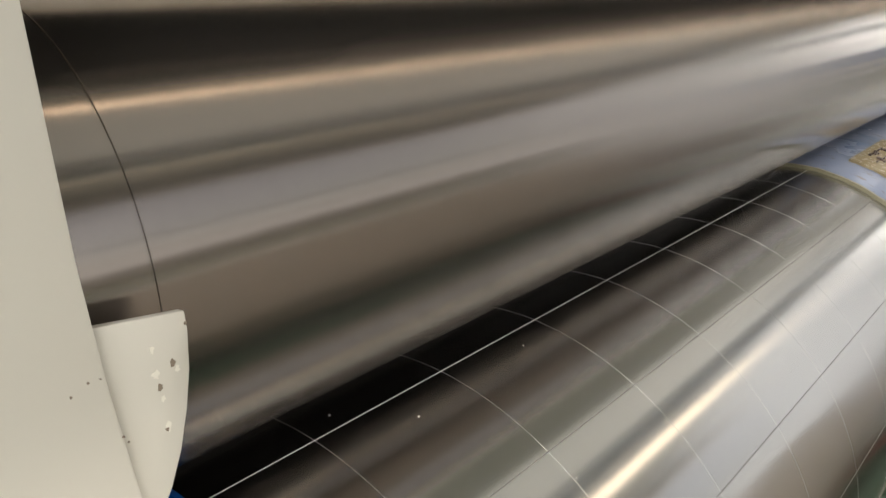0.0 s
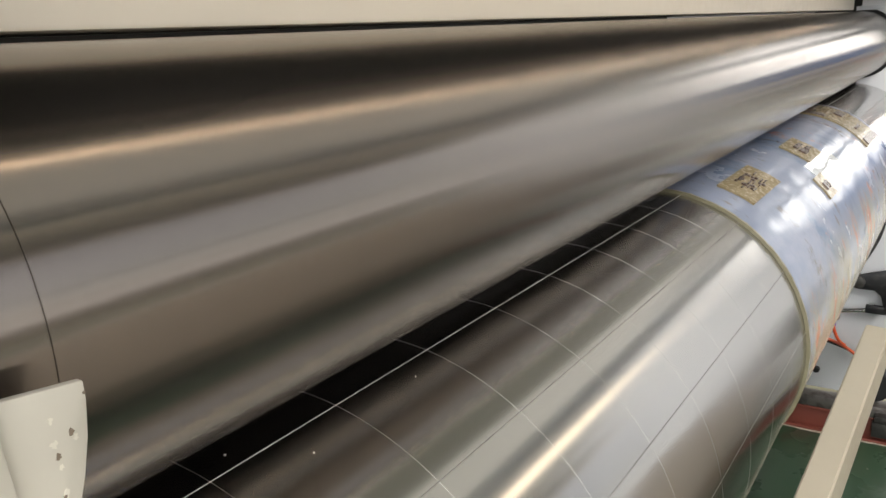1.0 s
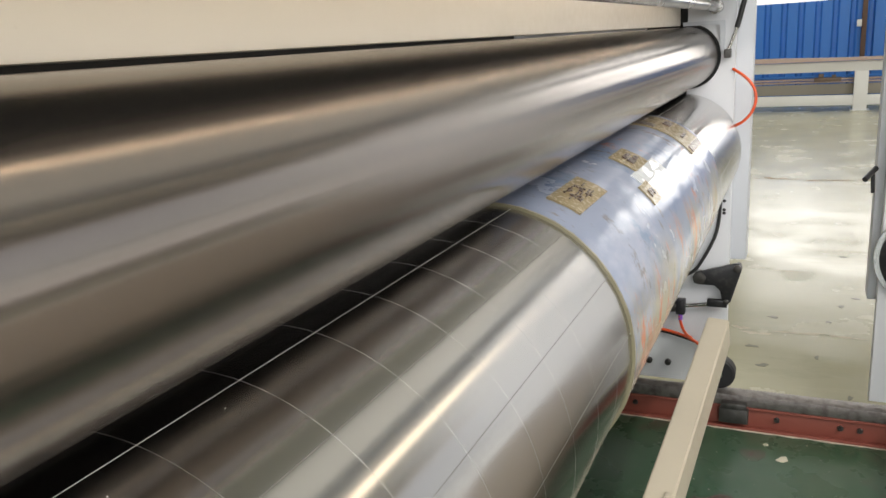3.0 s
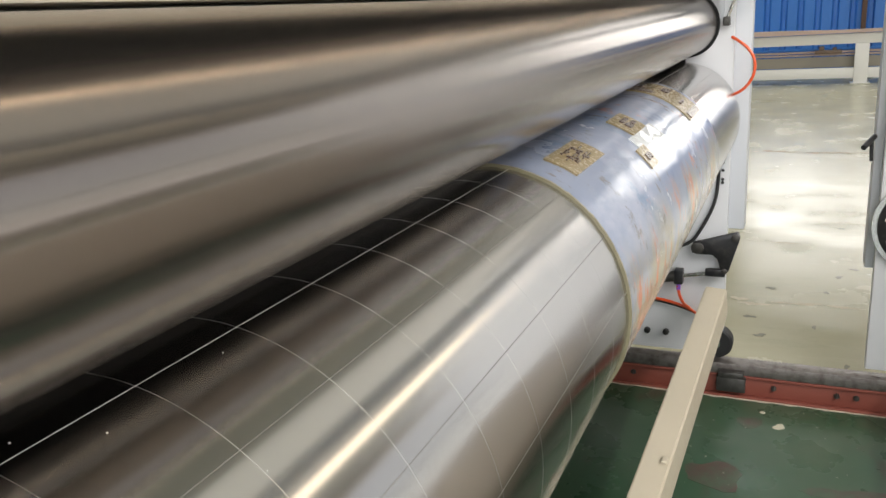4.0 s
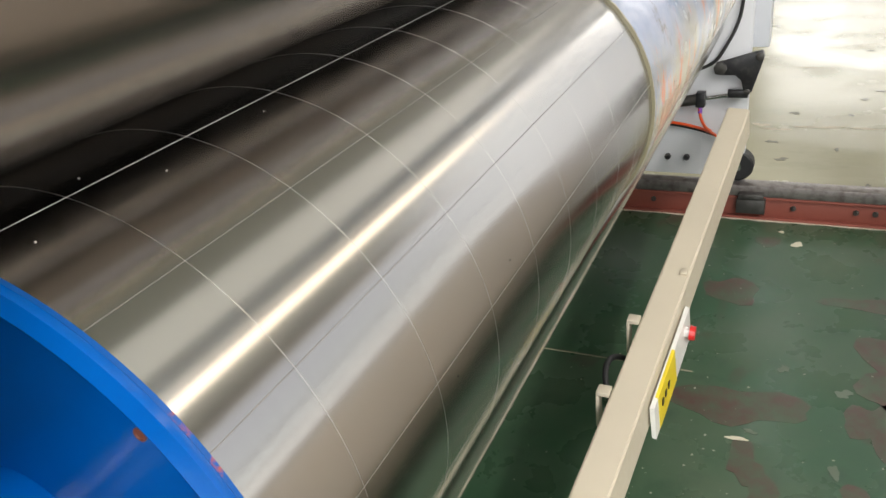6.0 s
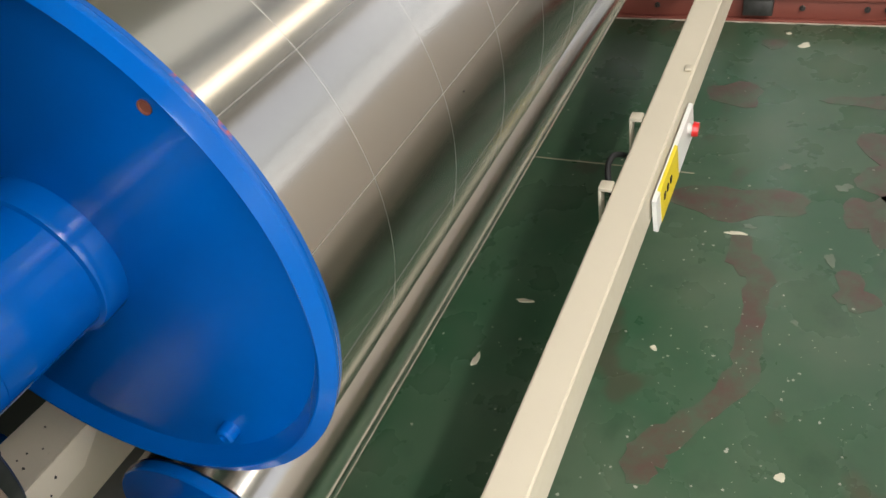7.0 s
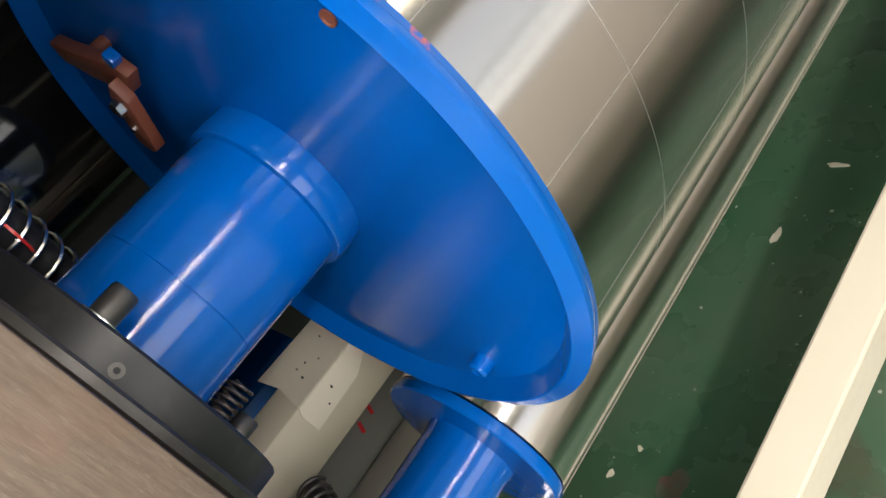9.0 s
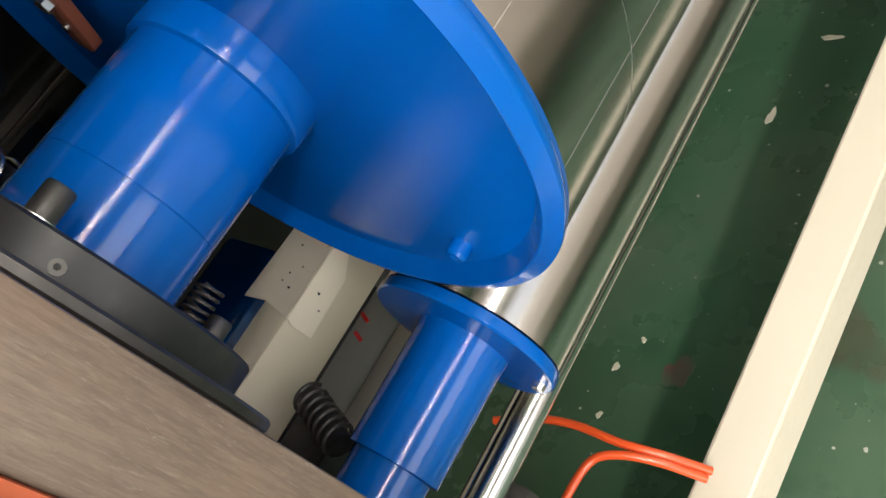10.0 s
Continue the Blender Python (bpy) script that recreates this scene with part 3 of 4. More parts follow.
under = thing("lower_channel", "grey steel channel with a cream edge under the beam", "channel", (0, 0, 0))
GREYDARK = painted("dull_grey_green_paint", (0.20, 0.20, 0.175), 0.5, (0.06, 0.05, 0.04), 0.5, 20)
part("web", box(-0.1495, 2.79, 0.186, 0.40, 0.585, 0.620, 0.002), GREYDARK, under)
part("pale_edge", box(-0.1495, 2.79, 0.135, 0.1855, 0.575, 0.623, 0.002), CREAM, under)
for x, y in ((0.0215, 0.238), (-0.002, 0.231)):
    part("red_mark", prism([(x - 0.006, y - 0.007), (x - 0.002, y - 0.009), (x + 0.005, y + 0.007), (x + 0.001, y + 0.009)], "z", 0.6202, 0.6212), REDKNOB, under)
CARD = painted("pale_speckled_card", (0.74, 0.67, 0.55), 0.75, (0.03, 0.03, 0.05), 0.9, 55)
card = thing("speckled_card", "pale paper card with dark specks folded over the cream beam", "card", (0, 0, 0))
part("top_flap", prism([(-0.050, 0.206), (-0.047, 0.176), (-0.0545, 0.1396), (0.055, 0.1396), (0.045, 0.200)], "z", 0.8012, 0.8022), CARD, card)
part("front_flap", prism([(-0.0545, 0.8022), (-0.0575, 0.7930), (-0.0555, 0.7660), (0.006, 0.7690), (0.055, 0.8022)], "y", 0.1376, 0.1386), CARD, card)
for x, y, r in ((-0.0285, 0.159, 0.0013), (0.014, 0.176, 0.0010), (-0.015, 0.169, 0.0010), (-0.024, 0.172, 0.0009), (-0.006, 0.158, 0.0008)):
    part("speck", prism([(x - r, y), (x, y - 1.6 * r), (x + r, y - 0.3 * r), (x + 0.4 * r, y + 1.7 * r)], "z", 0.8021, 0.8026), RUBBER, card)
for x, z, r in ((-0.020, 0.787, 0.0014), (-0.032, 0.776, 0.0010)):
    part("speck", prism([(x - r, z), (x, z - 1.2 * r), (x + r, z - 0.3 * r), (x + 0.4 * r, z + 1.9 * r)], "y", 0.1371, 0.1377), RUBBER, card)
coil = thing("coil_spring", "dark spring strut with bright wire coils beside the shaft", "spring", (0, 0, 0), "springs")
part("core", rod((-0.112, 0.036, 1.175), (-0.112, 0.060, 1.070), 0.0125, 20), BLACK, coil)
part("coil", spring((-0.112, 0.036, 1.175), (-0.112, 0.060, 1.070), 0.0155, 0.0013, 8), STEELPART, coil)
part("end_fitting", rod((-0.112, 0.030, 1.190), (-0.112, 0.036, 1.172), 0.010, 16), STEELPART, coil)
part("red_band", lathe([(-0.1125, 0.0155), (-0.1125, 0.0165), (-0.1110, 0.0165), (-0.1110, 0.0155)], 0.045, 1.125, 24, True), REDKNOB, coil)
coil2 = thing("coil_spring", "black spring strut below the cylinder end", "spring", (0, 0, 0), "springs")
part("core", rod((-0.101, 0.107, 0.760), (-0.123, 0.046, 0.760), 0.0105, 20), BLACK, coil2)
part("coil", spring((-0.101, 0.107, 0.760), (-0.123, 0.046, 0.760), 0.0140, 0.0019, 7), DARKSTEEL, coil2)
part("seat_block", box(-0.1495, -0.118, 0.072, 0.126, 0.700, 0.742, 0.004), BLACK, coil2)
drum = thing("black_drum", "glossy black drum inside the machine", "drum", (0, 0, 0))
part("barrel", lathe([(-0.149, 0.0), (-0.149, 0.13), (-0.11, 0.13), (-0.10, 0.12), (2.79, 0.12), (2.79, 0.0)], 0.42, 1.06, 64), GLOSSBLACK, drum)
part("flange", lathe([(-0.10, 0.12), (-0.10, 0.165), (-0.085, 0.165), (-0.085, 0.12)], 0.42, 1.06, 64), GLOSSBLACK, drum)
# black sheet puts the shade behind the rollers into colour
inner = thing("shade_sheet", "near-black sheet painted for the shade behind the rollers", "housing", (0, 0, 0))
part("back", box(-0.149, 2.79, 0.62, 0.66, 0.3, 2.0), SHADEBLACK, inner)
bluebox = thing("blue_bearing_block", "blue painted bearing block behind the shaft hub", "bearing block", (0, 0, 0))
part("block", box(-0.1495, 0.020, 0.262, 0.360, 0.630, 0.755, 0.012, 3), BLUE, bluebox)
part("base_plate", box(-0.1495, 0.060, 0.245, 0.400, 0.6205, 0.6299, 0.002), BLACK, bluebox)
lever = thing("rusty_clamp", "rust-red steel clamp bar across the blue disc", "clamp", (0, 0, 0))


def clamp_outline(points):
    return [(0.064 + 0.78 * (y - 0.066), 1.0895 + 0.78 * (z - 1.084)) for y, z in points]


part("bar", prism(clamp_outline([(0.128, 1.178), (0.108, 1.172), (0.050, 1.160), (0.040, 1.150), (0.058, 1.133), (0.100, 1.146), (0.128, 1.160)]), "x", -0.012, -0.003, 0.0012), RUSTY, lever)
part("arm", prism(clamp_outline([(0.052, 1.152), (0.066, 1.140), (0.085, 1.098), (0.083, 1.089), (0.074, 1.083), (0.066, 1.086), (0.046, 1.135)]), "x", -0.020, -0.0122, 0.0012), RUSTY, lever)
cy, cz = clamp_outline([(0.060, 1.132)])[0]
part("bolt", lathe([(-0.020, 0.0055), (-0.0245, 0.005), (-0.0245, 0.0)], cy, cz, 6), STEELPART, lever)
part("blue_tab", prism(clamp_outline([(0.052, 1.166), (0.046, 1.158), (0.040, 1.164), (0.046, 1.172)]), "x", -0.013, -0.006, 0.0006), BLUE, lever)
part("slot_pin", rod((-0.022, cy + 0.008, cz - 0.018), (-0.018, cy + 0.008, cz - 0.018), 0.0025, 12), STEELPART, lever)
cy, cz = clamp_outline([(0.10, 1.160)])[0]
part("spacer", rod((-0.004, cy, cz), (0.0088, cy, cz), 0.0045, 12), RUSTY, lever)

# rod and hoses under the lower roller
slide = thing("chrome_slide_rod", "bright chrome slide rod under the lower roller", "rod", (0, 0, 0))
part("rod", rod((-0.149, 0.030, 0.560), (2.79, 0.030, 0.560), 0.0205, 40), CHROME, slide)
part("clamp", box(-0.10, -0.06, 0.000, 0.070, 0.500, 0.534, 0.003), DARKSTEEL, slide)
air = thing("air_hose", "orange plastic air hose forking near the floor", "hose", (0, 0, 0), "air hoses")
hose("main", [(0.041, 0.246, 0.27), (0.060, 0.205, 0.27), (0.075, 0.169, 0.27), (0.083, 0.108, 0.27), (0.077, 0.053, 0.27), (0.092, 0.002, 0.255), (0.105, -0.046, 0.21)], 0.0062, ORANGE, air)
hose("branch", [(-0.030, 0.092, 0.27), (-0.005, 0.090, 0.272), (0.040, 0.088, 0.274), (0.062, 0.062, 0.276), (0.080, 0.010, 0.262), (0.092, -0.046, 0.215)], 0.0062, ORANGE, air)
part("fitting", rod((-0.055, 0.093, 0.268), (-0.022, 0.092, 0.270), 0.0085, 16), STEELPART, air)
part("valve", box(-0.149, -0.053, 0.070, 0.115, 0.245, 0.290, 0.004), BLACK, air)

# ---- far side frame ----
far = thing("far_side_frame", "pale painted steel machine side frame over the rail", "machine frame", (0, 0, 0))
ring = arc(UY, UZ, 0.112, 180, 0, 32)
outline = [(-0.172, 0.158), (-0.172, 1.66), (UY, 1.66)] + ring[::-1] + [(UY, 0.158)]
part("front_plate", prism(outline, "x", FX, FX + 0.05), WHITE, far)
part("rear_plate", box(FX, FX + 0.05, UY + 0.0001, 1.2, 0.158, 1.235), WHITE, far)
part("upper_plate", box(FX, FX + 0.05, 0.13, 1.2, 1.2351, 1.66), WHITE, far)
# black pieces paint the shade in the frame's recess and bore
part("recess_shade", box(FX + 0.03, FX + 0.05, UY + 0.001, 0.1299, 1.236, 1.90), SHADEBLACK, far)
part("bore_shade", lathe([(FX + 0.022, 0.0), (FX + 0.022, 0.1115), (FX + 0.029, 0.1115), (FX + 0.029, 0.0)], UY, UZ, 64), SHADEBLACK, far)
part("cover_panel", box(FX + 0.055, FX + 0.15, -0.2265, -0.08, 0.640, 2.20, 0.004), GREYPANEL, far, "pale grey upright cover panel")
part("head_cover", box(2.50, FX - 0.002, -0.19, 0.10, 1.600, 1.80, 0.005), WHITE, far)
part("slide_block", prism([(-0.138, 1.484), (-0.138, 1.497), (0.00, 1.497), (0.00, 1.484), (-0.120, 1.484), (-0.124, 1.40), (-0.138, 1.39)], "x", FX - 0.014, FX - 0.001), GREYPANEL, far)
for sy in (0.0391, 0.1105):
    part("screw_head", lathe([(FX, 0.013), (FX - 0.012, 0.012), (FX - 0.016, 0.008), (FX - 0.016, 0.0)], sy, 0.228, 8), BLACK, far)
for sz in (0.8708, 0.900, 0.838, 0.826):
    part("tapped_hole", lathe([(FX - 0.0012, 0.006), (FX - 0.0012, 0.0)], -0.151, sz, 14), BLACK, far)
wheel = part("wheel", lathe([(FX - 0.004, 0.0), (FX - 0.004, 0.052), (FX + 0.002, 0.060), (FX + 0.046, 0.060), (FX + 0.05, 0.052), (FX + 0.05, 0.0)], -0.148, 0.200, 40), RUBBER, far, "black travel wheel")
part("hub", lathe([(FX - 0.0042, 0.018), (FX - 0.012, 0.016), (FX - 0.012, 0.0)], -0.148, 0.200, 20), STEELPART, wheel)

# pivot bracket with its air cylinder
brk = thing("pivot_bracket", "black triangular pivot bracket bolted to the frame", "bracket", (0, 0, 0))
part("arm", prism([(-0.058, 0.570), (-0.052, 0.592), (-0.062, 0.612), (-0.080, 0.616), (-0.196, 0.652), (-0.212, 0.652), (-0.222, 0.640), (-0.220, 0.625), (-0.186, 0.505), (-0.168, 0.498), (-0.158, 0.508), (-0.148, 0.548), (-0.128, 0.566), (-0.080, 0.566)], "x", FX - 0.050, FX - 0.036, 0.002), BLACK, brk)
for y, z, r in ((-0.0766, 0.592, 0.022), (-0.2076, 0.636, 0.014), (-0.172, 0.508, 0.010)):
    part("pivot_pin", lathe([(FX - 0.001, r * 0.7), (FX - 0.052, r * 0.7), (FX - 0.052, r), (FX - 0.060, r), (FX - 0.062, r * 0.6), (FX - 0.062, 0.0)], y, z, 28), DARKSTEEL, brk)
actu = thing("air_cylinder", "small air cylinder with a steel rod", "air cylinder", (0, 0, 0))
part("rod", rod((FX - 0.044, -0.160, 0.500), (FX - 0.044, -0.020, 0.477), 0.0075, 20), STEELPART, actu)
part("clevis", box(FX - 0.054, FX - 0.034, -0.175, -0.105, 0.484, 0.512, 0.003), BLACK, actu)
part("body", rod((FX - 0.044, -0.020, 0.477), (FX - 0.044, 0.13, 0.452), 0.020, 28), DARKSTEEL, actu)
part("clamp_head", box(FX - 0.066, FX - 0.022, -0.028, 0.004, 0.448, 0.502, 0.003), BLACK, actu)
part("fitting", rod((FX - 0.050, -0.012, 0.452), (FX - 0.055, -0.012, 0.425), 0.008, 14), PURPLE, actu)
h2 = thing("air_hose", "orange and black air hoses below the air cylinder", "hose", (0, 0, 0), "air hoses")
hose("orange_line", [(FX - 0.055, -0.010, 0.440), (FX - 0.060, -0.014, 0.400), (FX - 0.050, -0.030, 0.360), (FX - 0.03, -0.050, 0.348)], 0.0055, ORANGE, h2)
hose("lower_line", [(FX - 0.03, 0.20, 0.385), (FX - 0.03, 0.090, 0.378), (FX - 0.03, 0.010, 0.366), (FX - 0.03, -0.070, 0.340), (FX - 0.03, -0.100, 0.300)], 0.0055, ORANGE, h2)
hose("black_line", [(FX - 0.022, 0.20, 0.373), (FX - 0.022, 0.085, 0.368), (FX - 0.022, 0.005, 0.356), (FX - 0.022, -0.075, 0.325)], 0.005, RUBBER, h2)
h3 = thing("air_hose", "orange air hose looped outside the frame edge", "hose", (0, 0, 0), "air hoses")
hose("loop", [(FX + 0.002, -0.166, 1.333), (FX - 0.012, -0.180, 1.326), (FX - 0.02, -0.228, 1.296), (FX - 0.02, -0.252, 1.235), (FX - 0.012, -0.228, 1.168), (FX - 0.002, -0.190, 1.142), (FX + 0.002, -0.166, 1.136)], 0.0050, ORANGE, h3)
cab = thing("cable", "black cable hanging down the frame to the bracket", "cable", (0, 0, 0))
hose("line", [(FX - 0.008, -0.120, 1.10), (FX - 0.010, -0.138, 0.98), (FX - 0.010, -0.140, 0.85), (FX - 0.012, -0.132, 0.755), (FX - 0.02, -0.098, 0.680), (FX - 0.03, -0.070, 0.630), (FX - 0.035, -0.050, 0.600), (FX - 0.035, 0.03, 0.572)], 0.006, RUBBER, cab)
strut = thing("gas_strut", "gas strut with a black barrel and a steel rod", "gas strut", (0, 0, 0))
part("barrel", rod((FX - 0.03, -0.2101, 1.610), (FX - 0.03, -0.177, 1.470), 0.0085, 20), BLACK, strut)
part("rod", rod((FX - 0.03, -0.177, 1.470), (FX - 0.03, -0.150, 1.395), 0.005, 16), STEELPART, strut)
part("end_joint", merge(box(FX - 0.04, FX - 0.001, -0.160, -0.138, 1.372, 1.402, 0.003), rod((FX - 0.046, -0.148, 1.387), (FX - 0.0, -0.148, 1.387), 0.006, 14)), DARKSTEEL, strut)

# ---- bar in front of the lower roller ----
guard = thing("guard_bar", "long cream painted square steel bar along the machine", "guard bar", (0, 0, 0))


def bar_at(x):
    """Top inner edge of the bar at x."""
    k = (x - 0.7) / 1.9
    return Vector((x, -0.0486 - 0.0747 * k, 0.2664 + 0.2280 * k))


bm = bmesh.new()
ends = []
for p in (bar_at(-0.45), bar_at(2.60)):
    q = [(0, 0), (-0.072, -0.006), (-0.078, -0.098), (-0.006, -0.092)]
    ends.append([bm.verts.new((p.x, p.y + u, p.z + v)) for u, v in q])
bm.faces.new(ends[0]), bm.faces.new(ends[1])
for i in range(4):
    bm.faces.new((ends[0][i], ends[0][(i + 1) % 4], ends[1][(i + 1) % 4], ends[1][i]))
bmesh.ops.recalc_face_normals(bm, faces=bm.faces)
bmesh.ops.bevel(bm, geom=[e for e in bm.edges if e.calc_length() > 1], offset=0.004, segments=3, affect="EDGES")
part("tube", bm, CREAM, guard)
p = bar_at(1.62)
part("weld_tab", box(p.x - 0.012, p.x + 0.012, p.y - 0.066, p.y - 0.050, p.z - 0.003, p.z + 0.004, 0.001), CREAM, guard)
for x in (1.16, 1.41):
    p = bar_at(x)
    part("clip", merge(box(x - 0.016, x + 0.016, p.y + 0.001, p.y + 0.030, p.z - 0.006, p.z + 0.004, 0.002), box(x - 0.016, x + 0.016, p.y + 0.024, p.y + 0.030, p.z - 0.09, p.z - 0.004, 0.001)), CREAM, guard)
p = bar_at(1.26)
hose("cable_loop", [(1.17, p.y + 0.006, p.z - 0.05), (1.20, p.y + 0.030, p.z - 0.02), (1.25, p.y + 0.040, p.z + 0.006), (1.31, p.y + 0.030, p.z - 0.02), (1.35, p.y + 0.008, p.z - 0.06)], 0.007, RUBBER, guard)
stop = thing("stop_switch_box", "white switch box with a yellow sticker and red stop knob", "switch box", (0, 0, 0))
pa, pb = bar_at(1.17), bar_at(1.53)
bm = bmesh.new()
vs = []
for p in (pa, pb):
    vs.append([bm.verts.new((p.x, p.y + u, p.z + v)) for u, v in ((-0.080, -0.035), (-0.090, -0.037), (-0.096, -0.118), (-0.086, -0.116))])
bm.faces.new(vs[0]), bm.faces.new(vs[1])
for i in range(4):
    bm.faces.new((vs[0][i], vs[0][(i + 1) % 4], vs[1][(i + 1) % 4], vs[1][i]))
part("case", bm, PLASTICWHITE, stop)
pa, pb = bar_at(1.205), bar_at(1.365)
bm = bmesh.new()
vs = []
for p in (pa, pb):
    vs.append([bm.verts.new((p.x, p.y + u, p.z + v)) for u, v in ((-0.084, -0.0342), (-0.0910, -0.0362), (-0.0972, -0.1185), (-0.0945, -0.1185), (-0.0885, -0.0385), (-0.084, -0.0365))])
bm.faces.new(vs[0]), bm.faces.new(vs[1])
for i in range(6):
    bm.faces.new((vs[0][i], vs[0][(i + 1) % 6], vs[1][(i + 1) % 6], vs[1][i]))
part("sticker", bm, YELLOW, stop)
for x in (1.235, 1.262, 1.29):
    p = bar_at(x)
    part("sticker_mark", box(x - 0.006, x + 0.006, p.y - 0.0962, p.y - 0.0935, p.z - 0.078, p.z - 0.062), BLACK, stop)
p = bar_at(1.478)
part("knob", rod((1.478, p.y - 0.102, p.z - 0.070), (1.478, p.y - 0.116, p.z - 0.071), 0.019, 24, 0.017), REDKNOB, stop)
part("knob_collar", rod((1.478, p.y - 0.090, p.z - 0.069), (1.478, p.y - 0.102, p.z - 0.070), 0.013, 20), PLASTICWHITE, stop)

# ---- rail ----
rail = thing("floor_rail", "red-brown steel floor rail with a toothed rack on top", "rail", (0, 0, 0))
part("web", box(2.772, 2.83, -2.5, 3.0, 0.0, 0.090, 0.003), REDRAIL, rail)
part("foot_flange", box(2.752, 2.7718, -2.5, 3.0, 0.0, 0.010, 0.002), REDRAIL, rail)
part("top_flange", box(2.760, 2.7718, -2.5, 3.0, 0.080, 0.090, 0.002), REDRAIL, rail)
part("rack", box(2.762, 2.822, -2.5, 3.0, 0.0905, 0.135, 0.003), RACK, rail, "dark worn rack bar")
tooth = mesh(prism([(2.8225, 0.095), (2.8225, 0.133), (2.842, 0.128), (2.842, 0.100)], "y", -0.004, 0.004), "tooth", RACK, 0)
for k in range(120):
    ob = new("tooth", tooth)
    ob.location = (0, -1.5 + 0.0125 * k, 0)
    ob.parent = rail
bolt = mesh(lathe([(2.772, 0.011), (2.765, 0.011), (2.763, 0.009), (2.763, 0.005), (2.755, 0.005), (2.755, 0.0)], 0, 0, 6), "rail_bolt", DARKSTEEL, 0)
for y in (-0.36, -0.5717, -0.635, -0.85, -1.1, 0.16, 0.4):
    ob = new("rail_bolt", bolt)
    ob.location = (0, y, 0.050)
    ob.parent = rail
edge = thing("paint_edge", "pale flaking paint line along the rail foot", "paint line", (0, 0, 0))
rng = random.Random(8)
ya = [-1.5 + 0.03 * k for k in range(70)]
outer = [(2.7515 - 0.004 - 0.008 * rng.random(), y) for y in ya]
part("line", prism([(2.7518, ya[0]), (2.7518, ya[-1])] + outer[::-1], "z", 0.0, 0.0012), PAPER, edge)
blk = thing("rail_stop_block", "dark steel stop block on the rail beside the wheel", "stop block", (0, 0, 0))
part("block", merge(box(2.735, 2.772, -0.262, -0.158, 0.030, 0.088, 0.004), box(2.728, 2.772, -0.255, -0.165, 0.0895, 0.112, 0.003)), DARKSTEEL, blk)

# ---- cream panel, added overhang and tie tube over the rollers ----
pan = thing("front_panel", "long cream painted steel panel over the rollers", "panel", (0, 0, 0))
part("sheet", box(-0.149, 2.72, 0.0, 0.018, 1.4855, 1.552, 0.003), PANELCREAM, pan)
part("lip", box(-0.149, 2.72, 0.0182, 0.06, 1.4855, 1.4885), PANELCREAM, pan)
# unseen overhang, added for the black band reflected in the upper roller
hood = thing("unseen_overhang", "unseen dark overhang added so the upper roller reflects black", "hood", (0, 0, 0))
part("soffit", box(-0.149, 2.499, -0.134, 0.30, 1.650, 1.680, 0.003), SHADEBLACK, hood)
part("fascia", box(-0.149, 2.499, -0.1465, -0.1345, 1.650, 2.20, 0.003), CREAM, hood)
part("rear_sheet", box(-0.149, 2.499, 0.288, 0.30, 1.681, 2.20, 0.003), CREAM, hood)
# unseen channel added to hide the aisle lamp from the upper roller
tray = thing("lamp_blocker", "pale blue-grey channel added over the aisle to block lamp reflections", "cable tray", (0, 0, 0))
part("channel", prism([(-0.93, 2.03), (-0.80, 2.03), (-0.80, 2.12), (-0.805, 2.12), (-0.805, 2.035), (-0.925, 2.035), (-0.925, 2.12), (-0.93, 2.12)], "x", -0.6, 10.0), BLOCKERPAINT, tray)
for x in (0.2, 3.2, 6.2, 9.2):
    part("hanger", rod((x, -0.865, 2.0352), (x, -0.865, 7.999), 0.006, 10), DARKSTEEL, tray)
tube = thing("tie_tube", "polished steel cross tube over the rollers", "tube", (0, 0, 0))
part("tube", lathe([(-0.0, 0.0), (-0.0, 0.0150), (2.793, 0.0150), (2.793, 0.0)], -0.107, 1.543, 48), TUBESTEEL, tube)
part("end_collar", lathe([(2.745, 0.0151), (2.745, 0.024), (2.793, 0.024), (2.793, 0.0151)], -0.107, 1.543, 48), TUBESTEEL, tube)

# ---- facing machine unit across the aisle ----
opp = thing("facing_machine_frame", "pale painted side frame of the facing machine unit", "machine frame", (0, 0, 0))
part("plate", box(FX, FX + 0.05, -1.8, -0.655, 0.158, 2.2, 0.004), WHITE, opp)
part("cover_panel", box(FX + 0.055, FX + 0.15, -1.0, -0.628, 0.52, 2.2, 0.004), GREYPANEL, opp)
wd = part("end_disc", lathe([(FX - 0.001, 0.0), (FX - 0.001, 0.150), (FX - 0.03, 0.150), (FX - 0.034, 0.144), (FX - 0.034, 0.0)], -0.800, 0.695, 64), BLACK, opp, "dark round end plate with bolts")
part("bright_rim", lathe([(FX - 0.0, 0.150), (FX - 0.0, 0.166), (FX - 0.022, 0.166), (FX - 0.022, 0.150)], -0.800, 0.695, 64), STEELPART, opp)
for k in range(10):
    a = 2 * math.pi * k / 10 + 0.2
    part("disc_bolt", lathe([(FX - 0.0342, 0.008), (FX - 0.040, 0.008), (FX - 0.041, 0.0)], -0.800 + 0.125 * math.cos(a), 0.695 + 0.125 * math.sin(a), 10), STEELPART, wd)
part("handle", merge(rod((FX - 0.02, -0.590, 0.958), (FX + 0.05, -0.625, 0.985), 0.009, 14), rod((FX + 0.03, -0.619, 0.905), (FX + 0.03, -0.615, 0.985), 0.006, 12)), BLACK, opp)

# unseen body, sloped to catch light and added for the rollers to reflect
REFLECTBODY = painted("reflected_body_paint", (0.56, 0.49, 0.42), 0.5, (0.05, 0.04, 0.035), 0.4, 5)
